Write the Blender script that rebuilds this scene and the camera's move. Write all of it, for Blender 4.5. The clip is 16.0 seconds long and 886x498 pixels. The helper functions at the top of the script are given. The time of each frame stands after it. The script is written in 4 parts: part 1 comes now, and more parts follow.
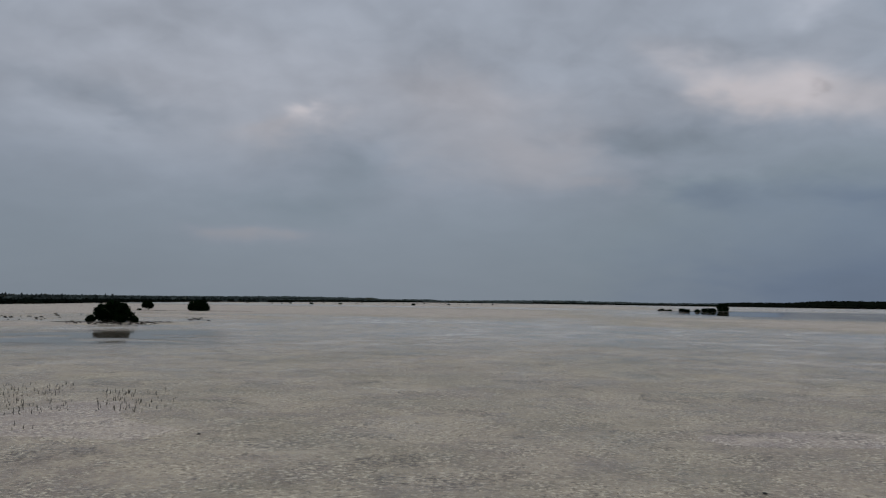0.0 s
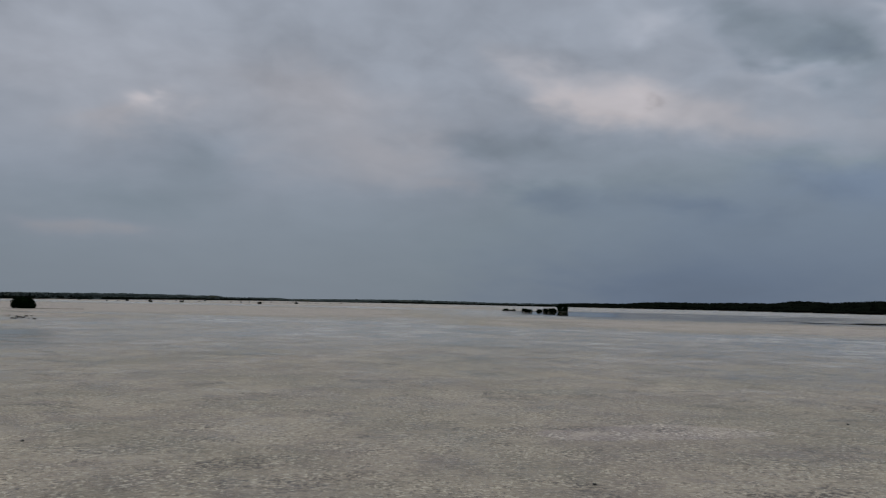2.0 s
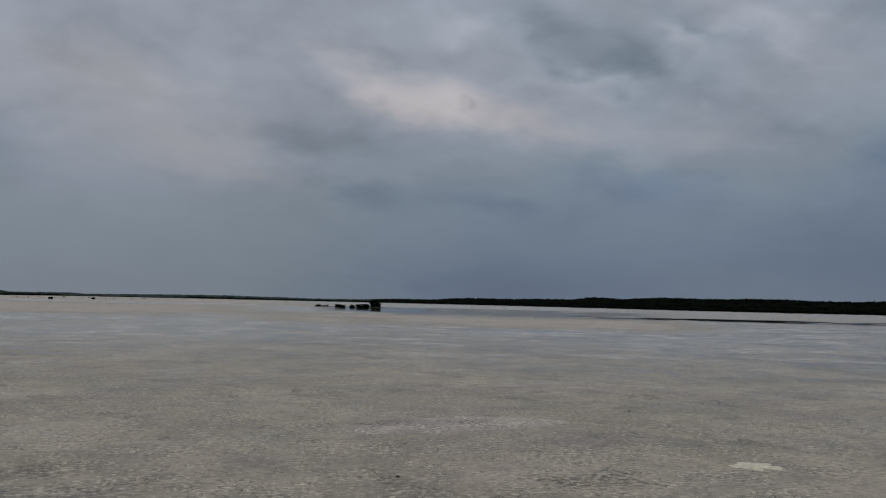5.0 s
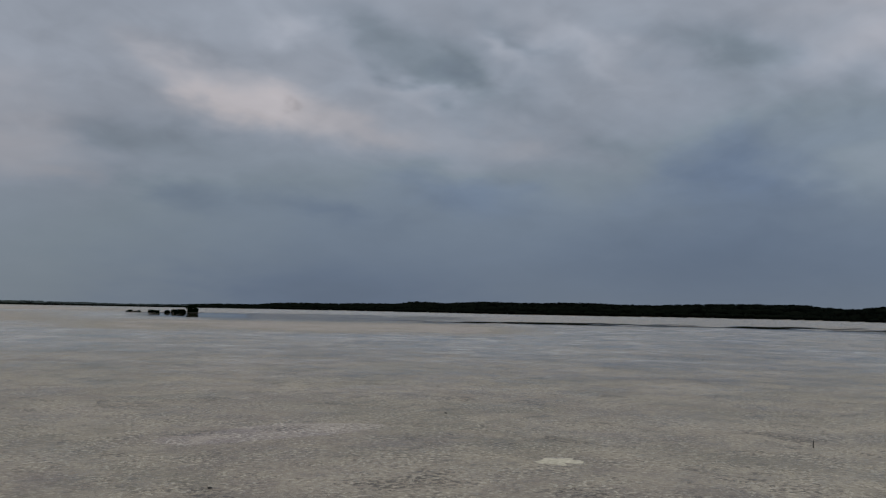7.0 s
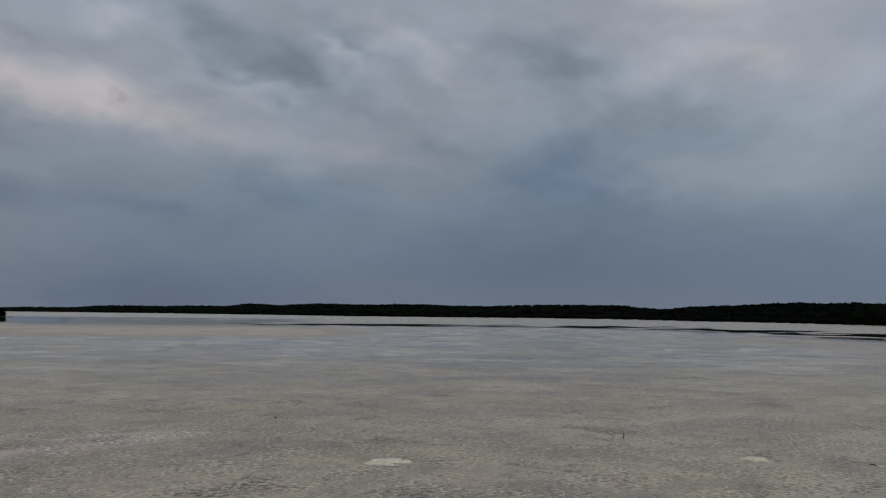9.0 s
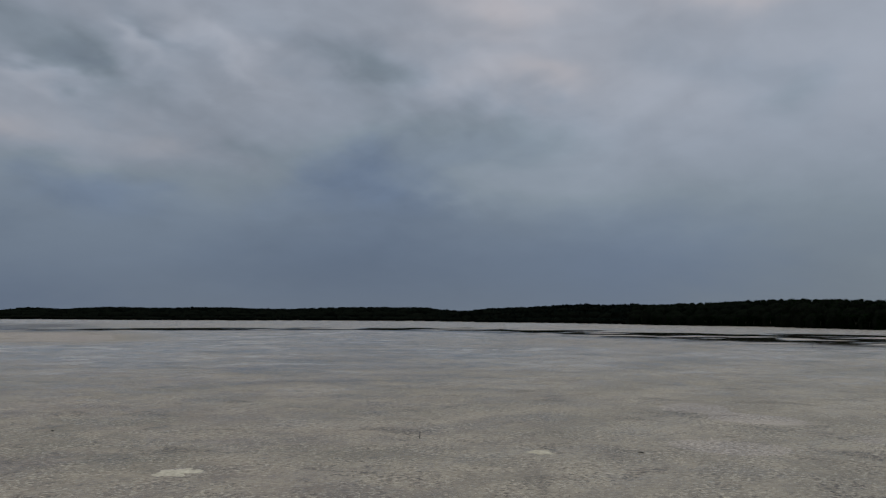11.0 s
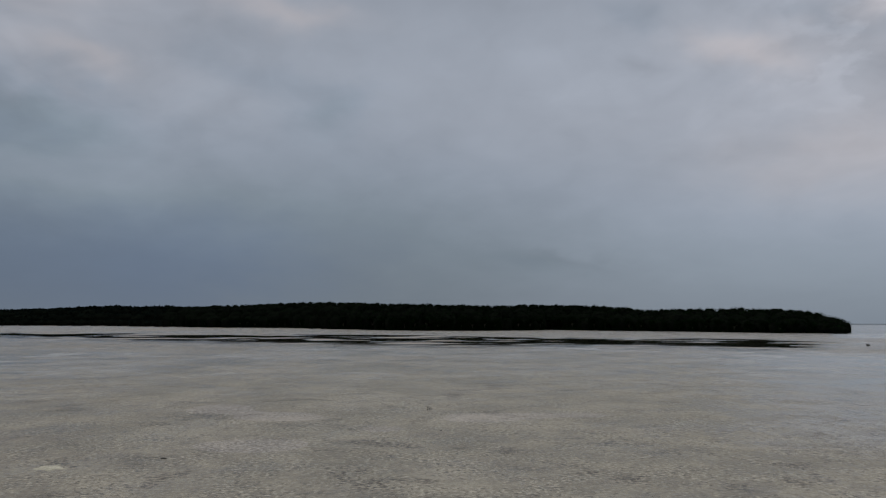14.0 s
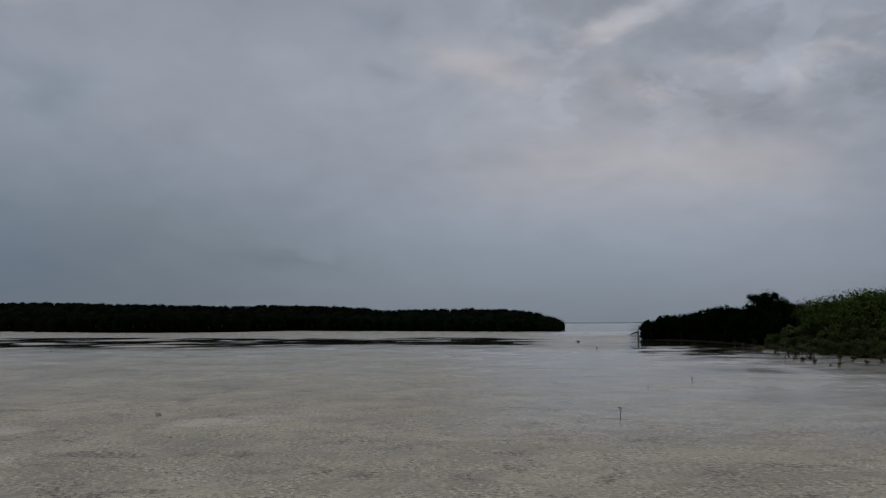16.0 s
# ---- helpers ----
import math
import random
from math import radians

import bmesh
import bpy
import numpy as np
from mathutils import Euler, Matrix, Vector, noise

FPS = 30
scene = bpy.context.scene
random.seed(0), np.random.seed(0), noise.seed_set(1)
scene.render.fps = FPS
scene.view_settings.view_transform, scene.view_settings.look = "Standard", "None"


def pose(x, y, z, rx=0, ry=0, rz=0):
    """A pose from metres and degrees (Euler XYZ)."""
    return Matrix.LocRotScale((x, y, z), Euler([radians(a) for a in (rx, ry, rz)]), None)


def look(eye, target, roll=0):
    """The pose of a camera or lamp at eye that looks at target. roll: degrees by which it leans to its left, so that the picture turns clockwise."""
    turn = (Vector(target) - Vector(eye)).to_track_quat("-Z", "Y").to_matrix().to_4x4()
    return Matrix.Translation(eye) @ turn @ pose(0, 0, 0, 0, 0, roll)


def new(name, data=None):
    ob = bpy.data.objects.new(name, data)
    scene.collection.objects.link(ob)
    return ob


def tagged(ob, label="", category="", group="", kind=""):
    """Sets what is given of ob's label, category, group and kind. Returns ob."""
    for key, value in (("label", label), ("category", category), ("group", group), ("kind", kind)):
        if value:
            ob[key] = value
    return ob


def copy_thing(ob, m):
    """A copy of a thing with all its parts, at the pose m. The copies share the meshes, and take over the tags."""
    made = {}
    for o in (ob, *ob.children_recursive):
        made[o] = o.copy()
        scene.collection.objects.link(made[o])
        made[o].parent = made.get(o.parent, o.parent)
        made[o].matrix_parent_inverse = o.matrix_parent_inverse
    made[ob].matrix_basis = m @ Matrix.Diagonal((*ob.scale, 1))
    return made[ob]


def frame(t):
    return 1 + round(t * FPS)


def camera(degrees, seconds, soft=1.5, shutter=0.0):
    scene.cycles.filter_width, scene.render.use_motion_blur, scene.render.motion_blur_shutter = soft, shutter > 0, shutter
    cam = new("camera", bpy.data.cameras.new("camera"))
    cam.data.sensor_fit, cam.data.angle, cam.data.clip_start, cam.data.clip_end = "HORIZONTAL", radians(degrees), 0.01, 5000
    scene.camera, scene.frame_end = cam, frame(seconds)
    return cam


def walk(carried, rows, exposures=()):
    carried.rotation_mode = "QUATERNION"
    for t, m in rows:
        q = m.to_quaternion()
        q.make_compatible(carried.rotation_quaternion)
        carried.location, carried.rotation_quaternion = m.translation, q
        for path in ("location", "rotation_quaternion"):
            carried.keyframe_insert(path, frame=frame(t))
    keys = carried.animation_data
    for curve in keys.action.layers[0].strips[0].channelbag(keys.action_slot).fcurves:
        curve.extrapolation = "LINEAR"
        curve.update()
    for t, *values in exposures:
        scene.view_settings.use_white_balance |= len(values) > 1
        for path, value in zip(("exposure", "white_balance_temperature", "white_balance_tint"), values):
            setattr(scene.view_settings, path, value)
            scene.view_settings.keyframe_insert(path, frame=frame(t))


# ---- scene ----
cam = camera(56.68, 16.0, soft=1.2)
# seconds, eye x y z, heading to the left of +y, tilt up, lean
PATH = [
    (0, 0.000, 0.000, 2.500, 0.01, 3.65, 0.92),
    (0.5, -0.001, -0.024, 2.505, -2.56, 3.65, 1.00),
    (1, -0.001, -0.050, 2.511, -5.28, 3.73, 1.20),
    (1.5, 0.000, -0.078, 2.516, -8.03, 3.79, 1.24),
    (2, 0.003, -0.107, 2.522, -10.46, 3.79, 1.32),
    (2.5, 0.006, -0.137, 2.527, -12.84, 3.77, 1.23),
    (3, 0.009, -0.168, 2.533, -14.88, 3.79, 1.37),
    (3.5, 0.014, -0.200, 2.538, -17.51, 3.78, 1.30),
    (6, 0.041, -0.369, 2.565, -29.12, 4.01, 1.32),
    (6.5, 0.047, -0.403, 2.570, -33.12, 4.19, 1.12),
    (7, 0.053, -0.437, 2.575, -35.62, 4.36, 1.12),
    (7.5, 0.059, -0.471, 2.580, -38.21, 4.52, 1.24),
    (8, 0.064, -0.504, 2.584, -41.40, 4.71, 1.09),
    (8.5, 0.069, -0.536, 2.588, -44.20, 4.66, 0.90),
    (11, 0.084, -0.682, 2.605, -60.62, 4.93, 0.26),
    (11.5, 0.085, -0.707, 2.607, -64.48, 4.89, 0.38),
    (12, 0.084, -0.730, 2.609, -68.94, 4.94, 0.49),
    (12.5, 0.082, -0.751, 2.611, -76.17, 5.06, 0.31),
    (13, 0.079, -0.769, 2.612, -80.77, 5.06, 0.36),
    (13.5, 0.074, -0.786, 2.612, -86.16, 5.03, 0.20),
    (14, 0.068, -0.800, 2.612, -92.13, 5.15, 0.01),
    (14.5, 0.060, -0.812, 2.612, -98.14, 5.34, -0.14),
    (15, 0.050, -0.821, 2.611, -103.51, 5.38, -0.31),
    (15.5, 0.038, -0.826, 2.610, -107.42, 5.31, -0.18),
    (16, 0.025, -0.829, 2.608, -110.07, 5.13, -0.38),
]


def aimed(x, y, z, yaw, tilt, lean):
    a, b = radians(yaw), radians(tilt)
    ahead = Vector((-math.sin(a) * math.cos(b), math.cos(a) * math.cos(b), math.sin(b)))
    eye = Vector((x, y, z))
    return look(eye, eye + 2 * ahead, lean)


EXPOSURES = [(0.0, 0.12), (3.5, 0.01), (7.0, -0.02), (11.0, -0.03), (12.5, 0.02), (13.5, 0.03), (14.5, -0.22), (16.0, -0.24)]
walk(cam, [(t, aimed(*row)) for t, *row in PATH], EXPOSURES)

# ---- sky and sun: a full deck of rain cloud, thinner overhead ----
world = bpy.data.worlds.new("overcast")
scene.world = world
world.use_nodes = True
SKY = world.node_tree
SKY.nodes.clear()


class Graph:
    """Short hand for node trees: every call returns an output socket."""

    def __init__(self, tree):
        self.t = tree

    def put(self, socket, value):
        if isinstance(value, bpy.types.NodeSocket):
            self.t.links.new(value, socket)
        elif value is not None:
            socket.default_value = value

    def node(self, kind, **settings):
        n = self.t.nodes.new(kind)
        if "operation" in settings:
            n.operation = settings["operation"]
        if "use_clamp" in settings:
            n.use_clamp = settings["use_clamp"]
        if "interpolation_type" in settings:
            n.interpolation_type = settings["interpolation_type"]
        if "data_type" in settings:
            n.data_type = settings["data_type"]
        if "blend_type" in settings:
            n.blend_type = settings["blend_type"]
        if "sky_type" in settings:
            n.sky_type = settings["sky_type"]
        if "sun_disc" in settings:
            n.sun_disc = settings["sun_disc"]
        if "attribute_name" in settings:
            n.attribute_name = settings["attribute_name"]
        return n

    def math(self, op, a, b=None, c=None, clamp=False):
        n = self.node("ShaderNodeMath", operation=op, use_clamp=clamp)
        for socket, value in zip(n.inputs, (a, b, c)):
            self.put(socket, value)
        return n.outputs[0]

    def vec(self, op, a, b=None, scale=None):
        n = self.node("ShaderNodeVectorMath", operation=op)
        self.put(n.inputs[0], a)
        self.put(n.inputs[1], b)
        if scale is not None:
            self.put(n.inputs["Scale"], scale)
        return n.outputs[0]

    def join(self, x, y, z):
        n = self.node("ShaderNodeCombineXYZ")
        for socket, value in zip(n.inputs, (x, y, z)):
            self.put(socket, value)
        return n.outputs[0]

    def noise(self, where, scale, detail=4.0, rough=0.55, warp=0.0, colour=False):
        n = self.node("ShaderNodeTexNoise")
        self.put(n.inputs["Vector"], where)
        self.put(n.inputs["Scale"], scale)
        n.inputs["Detail"].default_value = detail
        n.inputs["Roughness"].default_value = rough
        n.inputs["Distortion"].default_value = warp
        return n.outputs["Color" if colour else "Fac"]

    def span(self, value, a, b, lo=0.0, hi=1.0, smooth=True):
        n = self.node("ShaderNodeMapRange", interpolation_type="SMOOTHSTEP" if smooth else "LINEAR")
        for socket, v in zip(n.inputs, (value, a, b, lo, hi)):
            self.put(socket, v)
        return n.outputs[0]

    def mix(self, fac, a, b, blend="MIX"):
        n = self.node("ShaderNodeMix", data_type="RGBA", blend_type=blend)
        self.put(n.inputs[0], fac)
        self.put(n.inputs[6], (*a, 1) if isinstance(a, tuple) else a)
        self.put(n.inputs[7], (*b, 1) if isinstance(b, tuple) else b)
        return n.outputs[2]


g = Graph(SKY)
way = g.node("ShaderNodeTexCoord").outputs["Generated"]
parts = g.node("ShaderNodeSeparateXYZ")
g.put(parts.inputs[0], way)
wx, wy, wz = parts.outputs
# the deck seen in perspective: flat cloud base, ragged by two sizes of noise
rise = g.math("MAXIMUM", wz, 0.0)
flat = g.math("ADD", rise, 0.34)
deck = g.join(g.math("DIVIDE", wx, flat), g.math("DIVIDE", wy, flat), 0.0)
ragged = g.node("ShaderNodeSeparateXYZ")
g.put(ragged.inputs[0], g.vec("SUBTRACT", g.noise(deck, 2.6, 3.0, 0.5, 0.3, colour=True), (0.5, 0.5, 0.5)))
frayed = g.node("ShaderNodeSeparateXYZ")
g.put(frayed.inputs[0], g.vec("SUBTRACT", g.noise(deck, 8.0, 3.0, 0.5, 0.2, colour=True), (0.5, 0.5, 0.5)))
head = g.math("MULTIPLY", g.math("ARCTAN2", g.math("MULTIPLY", wx, -1.0), wy), 180 / math.pi)
height = g.math("MULTIPLY", g.math("ARCSINE", wz), 180 / math.pi)
head_w = g.math("ADD", head, g.math("ADD", g.math("MULTIPLY", ragged.outputs[0], 8.0), g.math("MULTIPLY", frayed.outputs[0], 6.0)))
loose = g.span(height, 0.0, 14.0, 0.15, 1.0)
lift = g.math("ADD", g.math("MULTIPLY", ragged.outputs[1], 3.5), g.math("MULTIPLY", frayed.outputs[1], 3.2))
height_w = g.math("MULTIPLY_ADD", lift, loose, height)

# banks of cloud: heading, height, half length and half width (degrees), slope, lighter or darker, warmer or bluer
# over the far flat
BANKS = [
    (23.1, 12.7, 5.8, 0.87, 10, -0.05, -0.1),
    (23.8, 11.1, 5.1, 0.87, 9, 0.03, 0),
    (18.9, 16.1, 8.0, 1.02, 1, 0.035, 0),
    (20.6, 18.1, 5.9, 0.79, -6, -0.03, 0),
    (8.9, 12.6, 1.1, 0.45, -1, 0.11, 0.25),
    (10.1, 11.7, 3.5, 1.10, -9, 0.035, 0.25),
    (6.4, 9.3, 4.1, 1.97, 2, -0.05, -0.2),
    (10.7, 6.3, 4.9, 1.34, 0, -0.03, -0.15),
    (13.3, 4.3, 3.8, 0.55, -0, 0.03, 0.4),
    (-1.6, 13.9, 6.7, 1.77, 7, 0.035, 0.2),
    (-5.0, 10.4, 9.0, 2.6, 2, 0.03, 0.25),
    (-10.5, 8.0, 2.9, 0.55, 4, 0.02, 0.2),
    (-13.5, 11.0, 4.7, 1.0, 7, -0.024, -0.1),
]
# the bright break and its dark rim
BANKS += [
    (-17.8, 14.6, 3.2, 1.3, 30, 0.08, 0.3),
    (-23.0, 14.3, 5.6, 1.55, 9, 0.14, 0.45),
    (-22.5, 13.1, 3.8, 1.1, 10, 0.06, 0.35),
    (-23.5, 19.0, 2.1, 0.87, 4, 0.09, 0.1),
    (-19.3, 17.0, 4.9, 0.71, -3, -0.04, 0),
    (-15.9, 11.4, 6.5, 1.0, 3, -0.030, -0.1),
    (-17.7, 7.8, 4.0, 1.02, 5, -0.045, -0.25),
    (-27.1, 6.9, 3.6, 0.87, 13, -0.03, -0.2),
    (-8.6, 9.4, 5.5, 1.6, 4, 0.022, 0.15),
    (-34.6, 17.7, 6.5, 1.77, 10, -0.05, -0.15),
    (-35.5, 13.0, 5.6, 1.18, 13, 0.03, 0.05),
    (-36.0, 8.5, 5.3, 1.58, 8, -0.03, -0.4),
    (-24.9, 14.1, 0.7, 0.24, 5, -0.07, 0),
]
# dark arcs over the headland
BANKS += [
    (-31.5, 12.6, 5.5, 1.3, 16, 0.06, 0.3),
    (-28.7, 19.1, 3.8, 0.95, 19, -0.05, -0.15),
    (-37.0, 16.4, 6.8, 1.0, 18, -0.055, -0.15),
    (-40.6, 18.7, 3.8, 0.9, 27, -0.048, -0.15),
    (-40.6, 18.2, 2.1, 0.47, 25, 0.06, 0.1),
    (-35.4, 15.4, 6.0, 0.63, 17, 0.05, 0.1),
    (-53.7, 16.8, 5.2, 1.42, 17, -0.065, -0.2),
    (-45.5, 18.0, 3.6, 1.02, 29, 0.04, 0.05),
    (-46.5, 11.7, 1.9, 0.71, 10, -0.02, -0.1),
    (-55.6, 10.6, 5.0, 2.4, -5, -0.022, -0.4),
    (-62.1, 8.7, 2.2, 1.18, 13, 0.03, 0.05),
    (-59.8, 15.7, 4.8, 1.18, -20, 0.05, 0.1),
    (-41.7, 11.7, 3.3, 0.95, 14, 0.035, 0.2),
]
# over the channel
BANKS += [
    (-37.9, 15.4, 3.0, 1.18, 44, -0.045, -0.2),
    (-39.9, 18.1, 2.6, 0.55, 31, 0.06, 0.1),
    (-45.6, 17.8, 3.5, 0.79, 34, 0.035, 0.05),
    (-55.0, 17.1, 3.0, 1.58, 42, -0.05, -0.15),
    (-54.9, 9.5, 6.0, 2.4, 8, -0.018, -0.25),
    (-64.6, 21.3, 4.6, 1.34, 4, 0.1, 0.35),
    (-67.2, 16.5, 3.2, 1.02, 8, 0.06, 0.25),
    (-64.2, 19.1, 5.0, 0.63, 4, 0.03, 0.1),
    (-75.0, 18.3, 3.8, 1.18, -7, -0.035, -0.05),
    (-66.9, 9.4, 7.8, 1.18, -1, 0.02, 0.05),
    (-65.3, 12.7, 6.8, 1.97, 0, -0.045, -0.35),
    (-79.9, 21.1, 5.1, 1.02, 2, 0.07, 0.35),
    (-80.0, 16.2, 5.3, 1.34, 14, -0.03, -0.1),
]
# over the island and the gap
BANKS += [
    (-100.2, 17.6, 9.3, 2.36, 13, 0.025, 0),
    (-106.6, 17.6, 1.4, 0.63, 14, -0.05, 0),
    (-113.5, 17.4, 3.0, 1.5, 15, 0.05, 0.2),
    (-100.3, 4.4, 3.8, 0.47, 10, -0.025, 0),
    (-122.8, 20.6, 3.4, 0.9, -15, 0.15, 0.3),
    (-112.0, 18.8, 2.6, 1.2, 14, 0.05, 0.2),
    (-123.8, 16.5, 2.8, 0.87, 16, 0.03, 0.2),
    (-129.5, 17.0, 2.2, 0.6, 10, 0.07, 0.2),
    (-134.4, 15.6, 1.6, 0.9, -30, 0.08, 0.2),
    (-136.5, 16.6, 2.7, 0.35, 6, 0.06, 0.2),
    (-129.5, 18.6, 4.8, 1.26, 9, -0.03, -0.05),
    (-133.4, 13.1, 5.2, 1.58, 11, -0.015, -0.05),
    (-117.6, 10.4, 8.0, 2.6, -4, 0.018, 0.18),
]
BANKS += [
    (-129.7, 10.4, 6.5, 2.0, 6, 0.018, 0.2),
    (-97.9, 4.2, 3.4, 0.63, 6, -0.03, -0.1),
    (-106.4, 20.9, 3.7, 0.87, 10, -0.04, -0.1),
    (-117.2, 19.6, 2.7, 0.71, 27, -0.035, -0.1),
    (-84.0, 14.0, 2.6, 1.58, -14, -0.04, -0.2),
    (-137.1, 18.5, 2.3, 0.95, 20, 0.03, 0.1),
]
# wide veils of lighter and darker cloud
BANKS += [
    (16.0, 14.0, 16.0, 6.0, 0, 0.038, 0.12),
    (-82.0, 13.0, 16.0, 6.0, 0, 0.045, 0.0),
    (-52.0, 3.5, 17.0, 5.0, 0, -0.05, -0.5),
    (-29.0, 6.0, 14.0, 4.0, 0, -0.028, -0.3),
    (-74.0, 3.5, 10.0, 5.0, 0, -0.035, -0.45),
    (8.0, 7.0, 15.0, 5.0, 0, 0.02, 0.05),
    (-38.0, 6.0, 9.0, 4.0, 0, 0.015, 0.05),
    (-112.0, 14.0, 24.0, 9.0, 0, 0.075, 0.05),
    (-122.0, 6.5, 22.0, 6.5, 0, 0.11, 0.05),
    (-124.0, 10.0, 13.0, 4.5, 0, 0.02, 0.15),
    (-128.0, 14.0, 12.0, 6.0, 0, 0.04, 0.05),
    (-68.0, 17.0, 9.0, 6.0, 0, 0.04, 0.1),
    (-27.0, 0.8, 12.0, 2.6, 0, -0.055, -0.6),
    (-82.0, 9.0, 16.0, 9.0, 0, 0.012, 0.0),
    (-117.0, 19.0, 7.0, 4.0, 0, 0.045, 0.1),
    (-88.0, 6.0, 9.0, 6.0, 0, -0.035, -0.1),
    (-136.0, 5.0, 9.0, 7.0, 0, 0.035, 0.1),
    (-57.0, 7.0, 9.0, 7.0, 0, -0.02, -0.15),
]
light = g.span(height_w, 0.0, 22.0, 0.215, 0.335)
warm = g.span(height, 3.0, 15.0, -0.18, 0.08)
spot = g.join(head_w, height_w, 1.0)


def along(a, b, c):
    n = g.node("ShaderNodeVectorMath", operation="DOT_PRODUCT")
    g.put(n.inputs[0], spot)
    n.inputs[1].default_value = (a, b, c)
    return n.outputs["Value"]


for az, el, wide, tall, slope, more, tint in BANKS:
    c, s = math.cos(radians(slope)), math.sin(radians(slope))
    u = along(c / wide, s / wide, -(az * c + el * s) / wide)
    v = along(-s / tall, c / tall, (az * s - el * c) / tall)
    near = g.math("POWER", math.exp(-1), g.math("MULTIPLY_ADD", u, u, g.math("MULTIPLY", v, v)))
    light = g.math("MULTIPLY_ADD", near, more, light)
    warm = g.math("MULTIPLY_ADD", near, tint, warm)
billow = g.noise(deck, 3.6, 4.0, 0.48, 0.6)
wisps = g.noise(deck, 11.0, 3.0, 0.5, 0.4)
soft = g.span(height, 3.0, 15.0, 0.10, 1.0)
# the deck is smoothest over the island
even = g.math("DIVIDE", g.math("ADD", head, 92.0), 20.0)
soft = g.math("MULTIPLY", soft, g.math("SUBTRACT", 1.0, g.math("MULTIPLY", g.math("EXPONENT", g.math("MULTIPLY", g.math("MULTIPLY", even, even), -1.0)), 0.5)))
# and broken up into small heaps over the point
heaps = g.math("DIVIDE", g.math("ADD", head, 128.0), 13.0)
soft = g.math("MULTIPLY", soft, g.math("MULTIPLY_ADD", g.math("EXPONENT", g.math("MULTIPLY", g.math("MULTIPLY", heaps, heaps), -1.0)), 0.7, 1.0))
light = g.math("MULTIPLY_ADD", g.math("MULTIPLY", g.math("SUBTRACT", billow, 0.5), 0.17), soft, light)
light = g.math("MULTIPLY_ADD", g.math("MULTIPLY", g.math("SUBTRACT", wisps, 0.5), g.span(height, 8.0, 18.0, 0.05, 0.10)), soft, light)
# rounded edges of the heaps catch the light
edge = g.span(g.noise(deck, 6.5, 5.0, 0.55, 0.3), 0.47, 0.57, -0.5, 0.5)
piled = g.math("MULTIPLY", g.span(head, -110.0, -120.0), g.span(height, 11.0, 15.5))
light = g.math("MULTIPLY_ADD", g.math("MULTIPLY", edge, 0.055), piled, light)
# overhead the deck thins out evenly
light = g.math("MAXIMUM", g.math("ADD", light, g.span(wz, 0.34, 0.9, 0.0, 0.38)), 0.03)
cool = g.mix(g.span(warm, -0.8, -0.25, smooth=False), (0.745, 0.985, 1.40), (0.828, 1.0, 1.195))
cool = g.mix(g.span(warm, -0.25, 0.0, smooth=False), cool, (0.880, 1.0, 1.195))
tone = g.mix(g.span(warm, 0.0, 0.6, smooth=False), cool, (1.03, 0.98, 1.03))
deck_light = g.mix(1.0, tone, g.join(light, light, light), "MULTIPLY")
clear = g.node("ShaderNodeTexSky", sky_type="NISHITA", sun_disc=False)
clear.sun_elevation, clear.sun_rotation = radians(66), radians(25)
under = g.node("ShaderNodeBackground")
g.put(under.inputs[0], clear.outputs[0])
under.inputs[1].default_value = 0.05
over = g.node("ShaderNodeBackground")
g.put(over.inputs[0], deck_light)
over.inputs[1].default_value = 1.0
cover = g.node("ShaderNodeMixShader")
cover.inputs[0].default_value = 0.96
SKY.links.new(under.outputs[0], cover.inputs[1])
SKY.links.new(over.outputs[0], cover.inputs[2])
SKY.links.new(cover.outputs[0], g.node("ShaderNodeOutputWorld").inputs[0])

sun_data = bpy.data.lights.new("sun", "SUN")
sun_data.energy, sun_data.angle, sun_data.color = 0.5, radians(50), (1.0, 0.96, 0.9)
sun = new("sun", sun_data)
sun.matrix_world = look((17, 37, 91), (0, 0, 0))


# ---- materials ----
def material(name):
    m = bpy.data.materials.new(name)
    m.use_nodes = True
    m.node_tree.nodes.clear()
    return m, Graph(m.node_tree)


def finish(m, k, surface):
    k.t.links.new(surface, k.node("ShaderNodeOutputMaterial").inputs[0])
    return m


def principled(k, colour, rough, bump=None, strength=0.3, far=0.02, spec=0.5):
    n = k.node("ShaderNodeBsdfPrincipled")
    k.put(n.inputs["Base Color"], (*colour, 1) if isinstance(colour, tuple) else colour)
    k.put(n.inputs["Roughness"], rough)
    k.put(n.inputs["Specular IOR Level"], spec)
    if bump is not None:
        b = k.node("ShaderNodeBump")
        b.inputs["Strength"].default_value, b.inputs["Distance"].default_value = strength, far
        k.put(b.inputs["Height"], bump)
        k.put(n.inputs["Normal"], b.outputs[0])
    return n.outputs[0]


